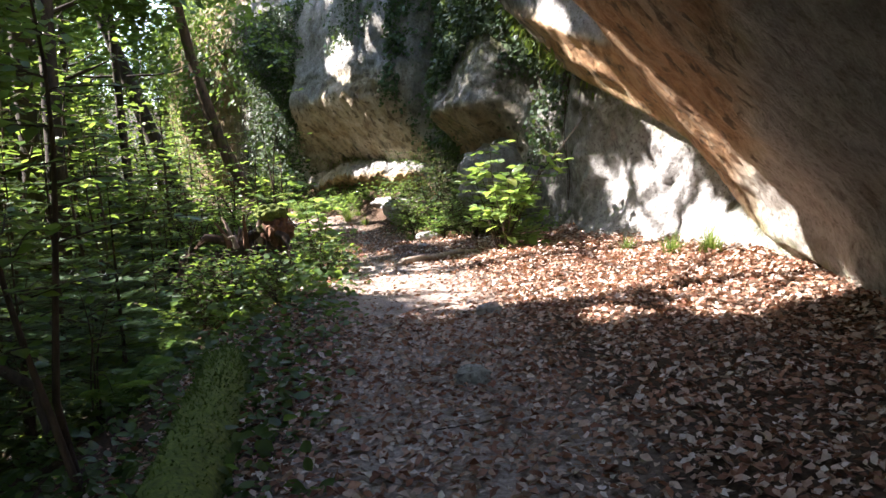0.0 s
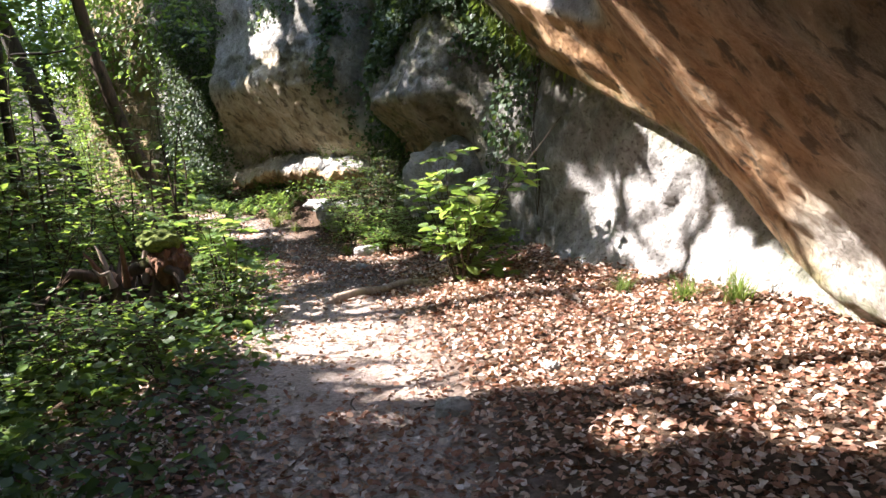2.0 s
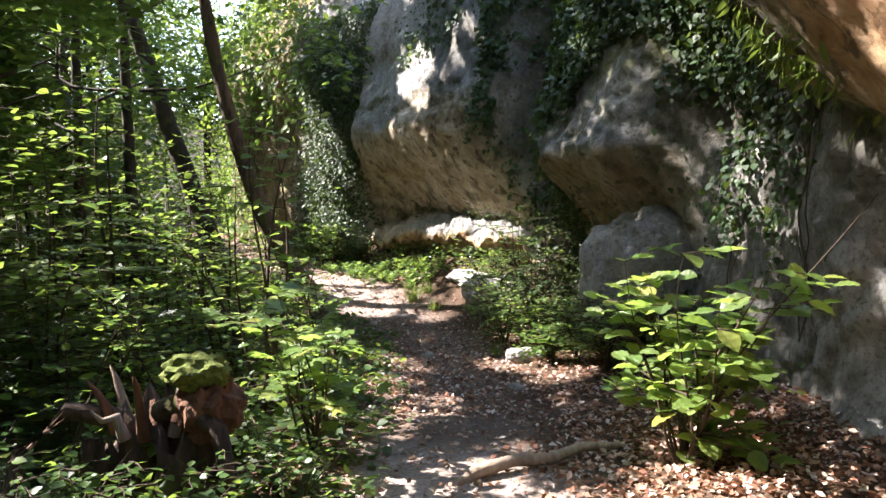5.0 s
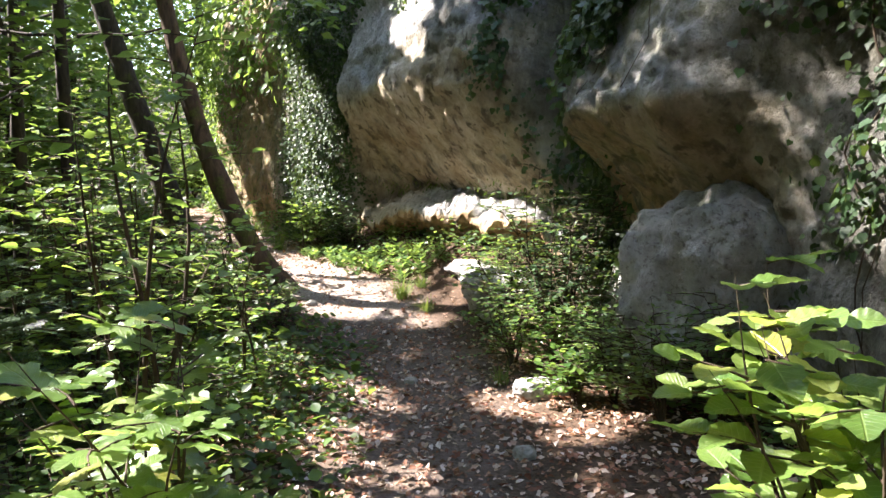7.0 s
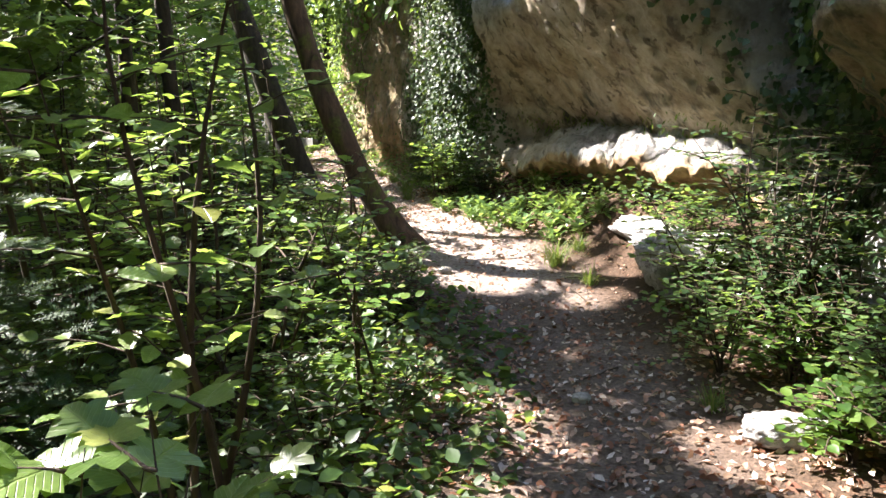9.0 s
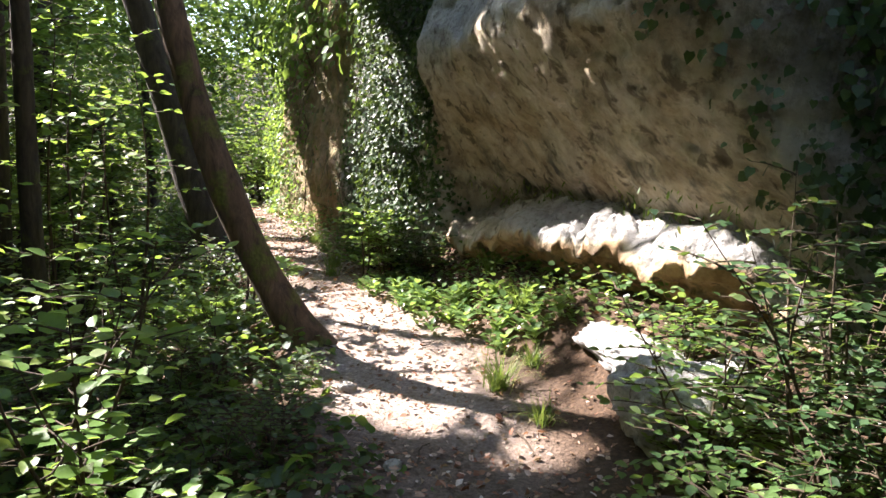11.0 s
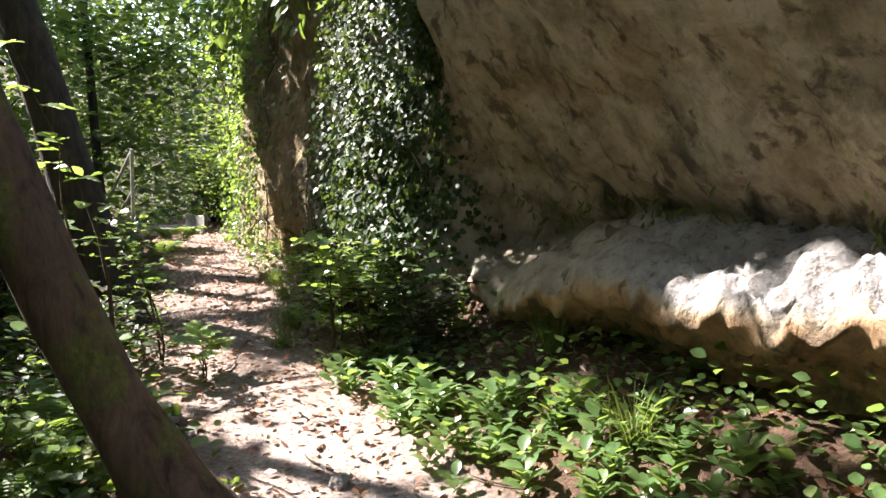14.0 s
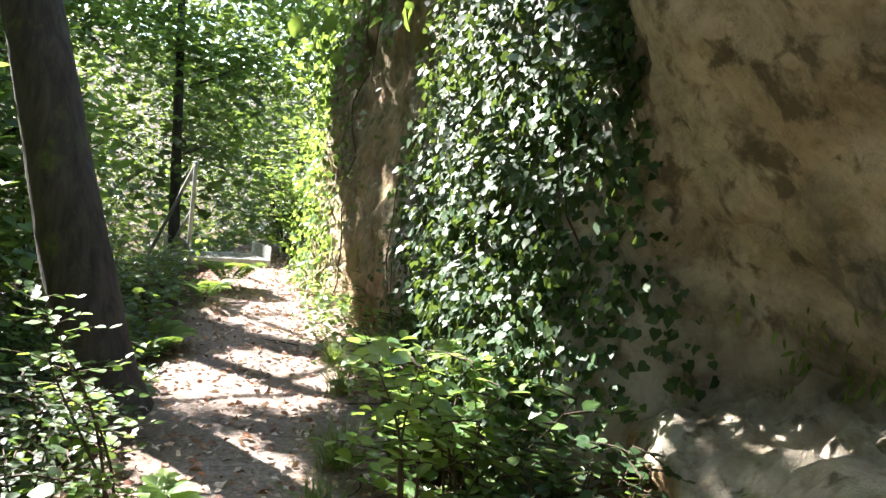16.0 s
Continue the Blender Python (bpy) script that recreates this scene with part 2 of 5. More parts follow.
def rock_material():
    m, nt, b = shader("limestone", 0.88)
    big = noise_of(nt, 1.1, 6, 0.62, (1, 1, 0.8), 0.4)
    fine = noise_of(nt, 9, 8, 0.7)
    streak = noise_of(nt, 3.2, 5, 0.6, (1.6, 1.6, 0.3), 0.15)
    pale = ramp(nt, big, [(0.25, (0.22, 0.21, 0.19)), (0.45, (0.36, 0.35, 0.33)), (0.6, (0.47, 0.46, 0.44)), (0.75, (0.56, 0.55, 0.52))])
    pale = mixed(nt, 0.75, pale, ramp(nt, fine, [(0.3, (0.45, 0.43, 0.40)), (0.55, (1, 1, 1))]), "MULTIPLY")
    speck = ramp(nt, noise_of(nt, 26, 5, 0.7), [(0.36, (0.35, 0.33, 0.30)), (0.47, (1, 1, 1))])
    pale = mixed(nt, 0.85, pale, speck, "MULTIPLY")
    rub = ramp(nt, fine, [(0.3, (0.42, 0.36, 0.30)), (0.5, (1, 1, 1))])
    tan = ramp(nt, noise_of(nt, 2.4, 6, 0.65), [(0.25, (0.27, 0.21, 0.12)), (0.42, (0.47, 0.40, 0.275)), (0.55, (0.58, 0.52, 0.40)), (0.75, (0.58, 0.55, 0.48))])
    tan = mixed(nt, 0.7, tan, rub, "MULTIPLY")
    warm = ramp(nt, streak, [(0.25, (0.24, 0.125, 0.055)), (0.45, (0.42, 0.25, 0.125)), (0.6, (0.54, 0.36, 0.20)), (0.8, (0.56, 0.46, 0.33))])
    warm = mixed(nt, 0.7, warm, rub, "MULTIPLY")
    level = maths(nt, "MULTIPLY", attr(nt, "ochre"), 2.0)
    col = mixed(nt, maths(nt, "MINIMUM", level, 1.0), pale, tan)
    col = mixed(nt, maths(nt, "SUBTRACT", level, 1.0, True), col, warm)
    stain = ramp(nt, noise_of(nt, 1.9, 7, 0.68, (1, 1, 1.1), 0.6), [(0.36, (0.30, 0.25, 0.19)), (0.5, (0.80, 0.77, 0.72)), (0.6, (1, 1, 1))])
    col = mixed(nt, maths(nt, "MULTIPLY", maths(nt, "MINIMUM", level, 1.0), 0.65), col, mixed(nt, 1.0, col, stain, "MULTIPLY"))
    holes = ramp(nt, noise_of(nt, 6.5, 5, 0.6, (1, 1, 0.8), 0.3), [(0.37, (1, 1, 1)), (0.45, (0, 0, 0))])
    col = mixed(nt, maths(nt, "MULTIPLY", holes, maths(nt, "MINIMUM", level, 0.85)), col, (0.10, 0.075, 0.045))
    dark_streaks = ramp(nt, streak, [(0.5, (0, 0, 0)), (0.68, (1, 1, 1))])
    col = mixed(nt, maths(nt, "MULTIPLY", dark_streaks, attr(nt, "dark_streaks")), col, (0.09, 0.085, 0.065))
    # dark film: algae, together with shade put into the rock colour
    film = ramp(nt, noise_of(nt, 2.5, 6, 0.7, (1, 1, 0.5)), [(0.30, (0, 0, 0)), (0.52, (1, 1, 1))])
    col = mixed(nt, maths(nt, "MULTIPLY", film, attr(nt, "algae_and_shade")), col, ramp(nt, fine, [(0.3, (0.035, 0.035, 0.022)), (0.7, (0.11, 0.10, 0.07))]))
    green = ramp(nt, fine, [(0.3, (0.05, 0.065, 0.012)), (0.7, (0.17, 0.18, 0.035))])
    cover = maths(nt, "MULTIPLY", ramp(nt, noise_of(nt, 5, 5, 0.7), [(0.4, (0, 0, 0)), (0.6, (1, 1, 1))]), attr(nt, "moss"))
    col = mixed(nt, cover, col, green)
    nt.links.new(col, b.inputs["Base Color"])
    chips = nt.nodes.new("ShaderNodeTexVoronoi")
    chips.inputs["Scale"].default_value = 13
    tc = nt.nodes.new("ShaderNodeTexCoord")
    wob = nt.nodes.new("ShaderNodeVectorMath")
    wob.operation = "MULTIPLY_ADD"
    nz = nt.nodes.new("ShaderNodeTexNoise")
    nz.inputs["Scale"].default_value, nz.inputs["Detail"].default_value = 7, 4
    wob.inputs[1].default_value = (0.16, 0.16, 0.16)
    nt.links.new(tc.outputs["Object"], nz.inputs["Vector"])
    nt.links.new(nz.outputs["Color"], wob.inputs[0])
    nt.links.new(tc.outputs["Object"], wob.inputs[2])
    nt.links.new(wob.outputs[0], chips.inputs["Vector"])
    pits = ramp(nt, noise_of(nt, 14, 6, 0.65, (1, 1, 0.6)), [(0.32, (0, 0, 0)), (0.5, (1, 1, 1))])
    h = mixed(nt, 0.45, fine, pits)
    h = mixed(nt, 0.35, h, chips.outputs["Distance"])
    h = mixed(nt, 0.25, h, noise_of(nt, 42, 5, 0.75))
    relief(nt, b, h, 1.0, 0.05)
    return m


ROCK = rock_material()


def soil_material():
    m, nt, b = shader("forest_soil", 0.95)
    n = noise_of(nt, 3.0, 6, 0.65)
    fine = noise_of(nt, 38, 5, 0.7)
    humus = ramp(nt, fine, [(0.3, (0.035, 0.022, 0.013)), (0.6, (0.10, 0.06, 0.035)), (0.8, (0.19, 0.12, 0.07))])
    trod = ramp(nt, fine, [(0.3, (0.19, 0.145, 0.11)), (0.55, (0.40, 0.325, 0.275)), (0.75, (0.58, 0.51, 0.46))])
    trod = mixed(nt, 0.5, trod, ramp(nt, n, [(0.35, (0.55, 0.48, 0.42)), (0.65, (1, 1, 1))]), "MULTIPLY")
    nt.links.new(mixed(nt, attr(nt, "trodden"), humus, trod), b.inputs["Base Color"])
    relief(nt, b, mixed(nt, 0.5, fine, noise_of(nt, 12, 5, 0.7)), 1.0, 0.05)
    return m


SOIL = soil_material()


def bark_material(name, dark, light, mossy=0.0):
    m, nt, b = shader(name, 0.9)
    grain = noise_of(nt, 14, 6, 0.7, (1, 1, 0.25), 0.5)
    col = ramp(nt, grain, [(0.3, dark), (0.7, light)])
    blotch = ramp(nt, noise_of(nt, 4, 5, 0.65), [(0.62 - 0.25 * mossy, (0, 0, 0)), (0.72 - 0.25 * mossy, (1, 1, 1))])
    col = mixed(nt, maths(nt, "MULTIPLY", blotch, min(1.0, 0.25 + mossy)), col, ramp(nt, noise_of(nt, 40, 3), [(0.3, (0.05, 0.07, 0.012)), (0.7, (0.16, 0.19, 0.03))]))
    nt.links.new(col, b.inputs["Base Color"])
    relief(nt, b, grain, 0.9, 0.02)
    return m


BARK = bark_material("bark", (0.022, 0.018, 0.014), (0.085, 0.068, 0.05), 0.2)
BARK_WARM = bark_material("moss_spotted_bark", (0.03, 0.02, 0.013), (0.18, 0.115, 0.07), 0.42)
TWIG = bark_material("twig_bark", (0.03, 0.022, 0.014), (0.10, 0.07, 0.045))
MOSS = bark_material("moss", (0.04, 0.06, 0.01), (0.13, 0.17, 0.02), 1.0)
PALEWOOD = bark_material("bare_wood", (0.16, 0.11, 0.075), (0.42, 0.33, 0.25))
RUSTWOOD = bark_material("red_rotten_wood", (0.05, 0.022, 0.012), (0.20, 0.10, 0.055), 0.1)
DEADWOOD = bark_material("rotten_wood", (0.018, 0.012, 0.009), (0.12, 0.08, 0.055), 0.25)

# ---- the lie of the land ----
path_x = knots([(-40, 0.3), (-4, 0.2), (4, 0.0), (8, -0.45), (11, -0.95), (13, -1.5), (15, -2.55), (17, -4.05), (20, -6.3), (23, -8.5), (27, -10.4), (60, -22)])
path_z = knots([(-40, 0.0), (-4, 0.02), (4.4, 0.05), (8, 0.06), (11, -0.05), (12.5, -0.11), (14, -0.02), (15.5, 0.12), (17, 0.22), (20, 0.38), (23, 0.55), (27, 0.6), (60, 0.8)])
cliff_x = knots([(-40, 5.0), (-4, 3.2), (3, 3.2), (5.5, 3.08), (7, 2.72), (8.8, 1.8), (10.3, 1.5), (12, 0.95), (13.5, 0.1), (15, -0.95), (16.5, -2.05), (17.8, -3.05), (19, -4.5), (21, -6.4), (23, -7.8), (27, -9.6), (60, -16)])


def ground_z(x, y):
    x, y = np.asarray(x, float), np.asarray(y, float)
    d = x - path_x(y)
    z = path_z(y)
    z = z + 0.10 * np.clip(d - 0.4, 0, 3.2) + 0.05 * step(0.5, 0.0, cliff_x(y) - x)
    z = z + 0.27 * step(0.75, 0.0, cliff_x(y) - x) * step(14.0, 14.8, y) * step(18.6, 17.6, y)
    fall = np.clip(-d - 1.0, 0, None)
    z = z - 0.42 * np.minimum(fall, 6.5) - 0.06 * np.clip(fall - 6.5, 0, 6) + 0.55 * np.clip(fall - 14, 0, 40)
    near = step(60, 25, np.hypot(x, y - 10))
    z = z + near * (0.10 * (fractal(x * 0.9, y * 0.9, 3, 1) - 0.5) + 0.03 * (fractal(x * 5, y * 5, 2, 3) - 0.5))
    return z + near * 0.12 * step(0.9, 2.0, -d) * (fractal(x * 1.7, y * 1.7, 2, 5) - 0.3)


def spread(lo, hi, fine, far):
    mid = np.arange(lo, hi, fine)
    out, s, low, high = [], fine, lo, hi
    while high < far:
        s *= 1.25
        low, high = low - s, high + s
        out.append((low, high))
    return np.concatenate([[o[0] for o in out[::-1]], mid, [hi], [o[1] for o in out]])


gx, gy = spread(-9.5, 3.6, 0.09, 600), spread(-1.0, 25.0, 0.09, 600)
X, Y = np.meshgrid(gx, gy, indexing="ij")
nx, ny = X.shape
I, J = np.meshgrid(np.arange(nx - 1), np.arange(ny - 1), indexing="ij")
quad = np.stack([I * ny + J, (I + 1) * ny + J, (I + 1) * ny + J + 1, I * ny + J + 1], -1).reshape(-1, 4)
me = mesh_of("ground", np.stack([X, Y, ground_z(X, Y)], -1).reshape(-1, 3), [quad], SOIL)
D = X - path_x(Y)
trodden = step(0.95, 0.35, np.abs(D + 0.1) / (1 + 0.4 * step(15.5, 18, Y)) + 0.5 * (fractal(X * 1.5, Y * 1.5, 3, 2) - 0.5))
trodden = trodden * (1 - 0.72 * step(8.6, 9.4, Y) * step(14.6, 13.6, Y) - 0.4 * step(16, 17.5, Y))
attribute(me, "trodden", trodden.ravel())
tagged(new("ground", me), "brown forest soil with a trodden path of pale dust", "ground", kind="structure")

# ---- the cliff ----
lip_z = knots([(-40, 0.3), (5.6, 0.3), (6.3, 0.45), (6.9, 0.8), (7.3, 1.15), (8.1, 1.6), (8.8, 1.95), (9.7, 2.35), (11, 3.6), (13, 4.2), (60, 4.5)])


block_face = knots([(-1.5, -0.45), (1.05, -0.45), (1.28, -0.30), (1.45, -0.14), (1.65, 0.02), (1.9, 0.22), (2.2, 0.46), (2.4, 0.60), (2.6, 0.64), (2.9, 0.56), (3.6, 0.38), (5, 0.2), (10, 0.0)])


boss_face = knots([(-1.5, 0.1), (0.7, 0.1), (1.0, 0.0), (1.3, 0.06), (1.6, 0.34), (1.86, 0.66), (1.98, 0.74), (2.15, 0.70), (2.5, 0.58), (3.0, 0.36), (3.8, 0.1), (10, 0.0)])


def cliff_out(u, z):
    """How far the rock stands out from the cliff line towards the path."""
    lip = lip_z(u)
    over = 0.18 * step(-0.05, 0.12, z - lip) + 0.92 * np.clip(z - lip, 0, 2.1) + 0.3 * np.clip(z - lip - 2.1, 0, 3)
    brow = step(7.5, 7.95, u) * step(9.6, 9.0, u)
    over = over - brow * np.clip(over - 0.85, 0, 9)
    out = over * step(11.5, 9.6, u)
    out = out + 0.35 * step(0.9, 0.0, z) * step(10, 8.5, u)
    # rounded boss with its boulder foot
    out = out + boss_face(z) * step(11.0, 12.0, u) * step(13.85, 13.1, u)
    # dark recess between boss and block
    out = out - 0.45 * bump(u, 13.8, 0.4)
    # great block: hollow at the foot, leaning out above
    block = step(14.0, 14.5, u) * step(18.1, 17.5, u)
    out = out + block * block_face(z)
    # ivy buttress, then a set-back wall
    out = out + 0.35 * bump(u, 18.4, 0.7) * step(5, 2, z)
    out = out + 0.25 * bump(u, 22.2, 0.7) * step(4, 1.5, z)
    out = out - 0.25 * np.clip(z - 4.0, 0, 4) * step(11, 13, u) - 0.3 * np.clip(z - 5, 0, 4)
    roof = step(9.6, 8.8, u) * step(-0.1, 0.2, z - lip)
    rough = 0.34 * (1 - 0.85 * roof) * (1 - 0.65 * block * step(2.6, 2.3, z)) * (fractal(u * 0.9, z * 0.9, 4, 2) - 0.5) + 0.15 * (1 - 0.75 * roof) * (1 - 0.6 * block * step(2.6, 2.3, z)) * (fractal(u * 3.1, z * 2.6, 3, 4) - 0.5)
    rough = rough + 0.07 * roof * (fractal(u * 0.8, (z - lip) * 6, 3, 1) - 0.5)
    rough = rough + 0.055 * (fractal(u * 9, z * 8, 3, 1) - 0.5) - (0.04 - 0.034 * roof) * step(0.37, 0.25, fractal(u * 5.2, z * 4.1, 3, 7)) - (0.03 - 0.02 * roof) * step(0.38, 0.3, fractal(u * 12, z * 9, 2, 6))
    return out + rough


def cliff_point(u, z):
    e = 0.05
    t = unit(np.stack([cliff_x(u + e) - cliff_x(u - e), np.full_like(np.asarray(u, float), 2 * e)], -1))
    o = cliff_out(u, z)
    back = 6.0 * step(8.5, 9.5, z)
    return np.stack([cliff_x(u) - t[..., 1] * (o - back), u + t[..., 0] * (o - back), z], -1)


us = np.concatenate([np.arange(-30, 0, 0.8), np.arange(0, 3, 0.1), np.arange(3, 19, 0.034), np.arange(19, 26, 0.055), np.arange(26, 45, 0.8)])
zs = np.concatenate([np.arange(-1.2, -0.2, 0.25), np.arange(-0.2, 3.2, 0.034), np.arange(3.2, 4.2, 0.07), np.arange(4.2, 9.8, 0.3)])
U, Z = np.meshgrid(us, zs, indexing="ij")
P = cliff_point(U, Z)
nu, nz = U.shape
I, J = np.meshgrid(np.arange(nu - 1), np.arange(nz - 1), indexing="ij")
quad = np.stack([I * nz + J, I * nz + J + 1, (I + 1) * nz + J + 1, (I + 1) * nz + J], -1).reshape(-1, 4)
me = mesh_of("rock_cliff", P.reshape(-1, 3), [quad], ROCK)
blotch = fractal(U * 1.3, Z * 1.3, 3, 6)
lipd = Z - lip_z(U)
ochre = step(-0.05, 0.1, lipd) * step(11, 9.8, U) * np.maximum(step(2.6, 1.4, lipd), step(7.6, 7.2, U)) * (1 - step(7.5, 7.95, U) * step(0.72, 0.85, lipd + 0.3 * (blotch - 0.5))) * (1 - 0.85 * step(6.4, 5.9, U) * step(1.35, 0.9, Z + 0.3 * (U - 5.5)))
ochre = np.maximum(ochre, step(11.0, 11.8, U) * step(13.9, 13.3, U) * step(0.9, 1.2, Z) * step(2.05, 1.92, Z + 0.25 * (blotch - 0.5)) * 0.75)
ochre = np.maximum(ochre, step(14.0, 14.4, U) * step(18.2, 17.7, U) * step(2.6, 2.35, Z - 0.5 * step(16.9, 15.6, U) + 0.5 * (blotch - 0.5)) * 0.55)
ochre = np.maximum(ochre, step(19.2, 20, U) * 0.95)
attribute(me, "ochre", np.clip(ochre * (0.65 + 0.7 * blotch), 0, 1).ravel())
# dark streaks; those from U 9.2 to 14.2 also put shade into the colour
attribute(me, "dark_streaks", np.clip(step(1.1, 1.3, Z) * 0.3 + 0.9 * step(14.0, 14.5, U) * step(18.2, 17.7, U) * bump(Z, 1.4, 0.25) + 0.5 * bump(U, 13.4, 0.8) + 0.35 * (U > 19) + 0.4 * step(9.2, 10.2, U) * step(14.2, 13.2, U), 0, 1).ravel())
moss = 0.4 * bump(U, 12.5, 0.9) * step(1.1, 1.5, Z) + bump(lipd, 0.02, 0.18) * step(11, 9.5, U) * 0.8 + 0.7 * step(9.3, 10.2, U) * step(14.6, 13.6, U) * step(2.3, 3.0, Z) + 0.5 * (U > 19.5)
attribute(me, "moss", np.clip(moss, 0, 1).ravel())
# olive stain near U 6.3; upper wall and block top also carry painted shade
algae_and_shade = 0.45 * bump(U, 6.3, 0.55) * step(1.3, 0.8, Z) + step(8.5, 9.3, U) * step(14.6, 14.0, U) * (1 - 0.8 * step(11.3, 11.9, U) * step(13.8, 13.3, U) * step(3.3, 2.7, Z)) * np.maximum(step(1.5, 2.2, Z + 0.5 * (blotch - 0.5)), 0.75 * step(11.4, 10.6, U))  + 0.2 * bump(U, 12.5, 0.9) * step(1.0, 1.3, Z) + 0.4 * (U > 18.5) + 0.7 * step(16.2, 15.2, U) * step(14.2, 14.6, U) * step(2.5, 3.0, Z)
attribute(me, "algae_and_shade", np.clip(algae_and_shade, 0, 0.95).ravel())
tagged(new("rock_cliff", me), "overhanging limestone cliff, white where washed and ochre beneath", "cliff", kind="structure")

# ---- rock ledge, boulders and stones ----
def loose_rock(name, at, size, label, seed, turn=0.0, ochre=0.15, moss=0.15, rise=0.0):
    """A weathered limestone boulder, sunk a little into the ground."""
    bm = bmesh.new()
    bmesh.ops.create_icosphere(bm, subdivisions=5, radius=1.0)
    me = bpy.data.meshes.new(name)
    bm.to_mesh(me)
    bm.free()
    v = np.empty(len(me.vertices) * 3, np.float32)
    me.vertices.foreach_get("co", v)
    v = v.reshape(-1, 3).astype(float)
    v = np.sign(v) * np.abs(v) ** 0.8
    n1 = np.array([noise.fractal(Vector(p) * 1.4 + Vector((seed * 7.1, 0, 0)), 0.9, 2.1, 5) for p in v])
    n2 = np.array([noise.fractal(Vector(p) * 6 + Vector((0, seed * 3.3, 0)), 0.8, 2.1, 4) for p in v])
    v = v * (1 + 0.20 * n1[:, None] + 0.07 * n2[:, None]) * np.array(size)
    c, s = math.cos(turn), math.sin(turn)
    v = np.stack([v[:, 0] * c - v[:, 1] * s, v[:, 0] * s + v[:, 1] * c, v[:, 2]], -1)
    me.vertices.foreach_set("co", v.astype(np.float32).ravel())
    me.polygons.foreach_set("use_smooth", np.ones(len(me.polygons), bool))
    me.materials.append(ROCK)
    attribute(me, "ochre", np.full(len(v), ochre))
    attribute(me, "dark_streaks", np.full(len(v), 0.25))
    attribute(me, "moss", np.full(len(v), moss))
    ob = new(name, me)
    ob.location = (at[0], at[1], float(ground_z(at[0], at[1])) + size[2] * 0.55 + rise)
    return tagged(ob, label, "rock")


ledge_profile = knots([(0.0, -1.0), (0.12, -0.6), (0.25, -0.28), (0.38, 0.02), (0.48, 0.2), (0.53, 0.22), (0.57, 0.1), (0.68, -0.08), (0.85, -0.16), (1.0, -0.18)])
ledge_height = knots([(0.0, 1.46), (0.12, 1.38), (0.25, 1.27), (0.38, 1.12), (0.48, 1.0), (0.54, 0.88), (0.6, 0.78), (0.72, 0.60), (0.85, 0.36), (1.0, -0.1)])
us = np.arange(14.2, 18.15, 0.02)
vs = np.linspace(0, 1, 120)
U, V = np.meshgrid(us, vs, indexing="ij")
out = ledge_profile(V) + 0.2 * (fractal(U * 1.6, V * 3, 3, 3) - 0.5) + 0.08 * (fractal(U * 7, V * 14, 2, 2) - 0.5) + 0.09 * np.abs(fractal(U * 2.2, V * 9, 3, 6) - 0.5) * step(0.45, 0.6, V) - 0.22 * step(17.5, 18.15, U) - 0.24 * step(16.3, 15.2, U) - 0.5 * step(15.0, 14.2, U)
high = ledge_height(V) * (1 - 0.6 * step(14.7, 14.2, U)) - 0.16 * step(16.2, 17.8, U) + (0.2 * (fractal(U * 1.9, out * 1.9, 4, 5) - 0.5) + 0.11 * (fractal(U * 6, out * 6, 3, 1) - 0.5) - 0.12 * np.abs(fractal(U * 2.7 + out, out * 3.2, 3, 4) - 0.5) + 0.06 * step(0.46, 0.5, fractal(U * 1.6 - out, out * 2.4, 2, 7)) - 0.05 * step(0.42, 0.3, fractal(U * 9, out * 7, 2, 6))) * step(1, 0.85, V)
out = out + 0.035 * (fractal(U * 17, V * 34, 3, 5) - 0.5) + 0.03 * np.sin(high * 42 + 5 * fractal(U * 2, V * 3, 2, 1)) * step(0.55, 0.65, V)
high = high + 0.05 * (fractal(U * 13, out * 13, 3, 2) - 0.5) - 0.025 * step(0.06, 0.0, np.abs(fractal(U * 1.7 + 3, out * 2.6, 3, 1) - 0.5)) * step(0.62, 0.5, V) - 0.03 * step(0.42, 0.36, fractal(U * 13, out * 11, 2, 3)) * step(0.6, 0.5, V)
T = unit(np.stack([cliff_x(U + 0.05) - cliff_x(U - 0.05), np.full_like(U, 0.1)], -1))
P = np.stack([cliff_x(U) - T[..., 1] * out, U + T[..., 0] * out, high], -1)
n1, n2 = U.shape
I, J = np.meshgrid(np.arange(n1 - 1), np.arange(n2 - 1), indexing="ij")
quad = np.stack([I * n2 + J, (I + 1) * n2 + J, (I + 1) * n2 + J + 1, I * n2 + J + 1], -1).reshape(-1, 4)
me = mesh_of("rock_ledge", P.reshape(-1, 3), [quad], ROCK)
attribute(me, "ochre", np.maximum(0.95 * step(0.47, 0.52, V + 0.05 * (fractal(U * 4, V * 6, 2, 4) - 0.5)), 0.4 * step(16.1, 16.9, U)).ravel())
attribute(me, "dark_streaks", (0.2 + 0.7 * step(0.5, 0.6, V)).ravel())
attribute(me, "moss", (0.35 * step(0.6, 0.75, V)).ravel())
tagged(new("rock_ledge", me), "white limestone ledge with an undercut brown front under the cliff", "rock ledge")

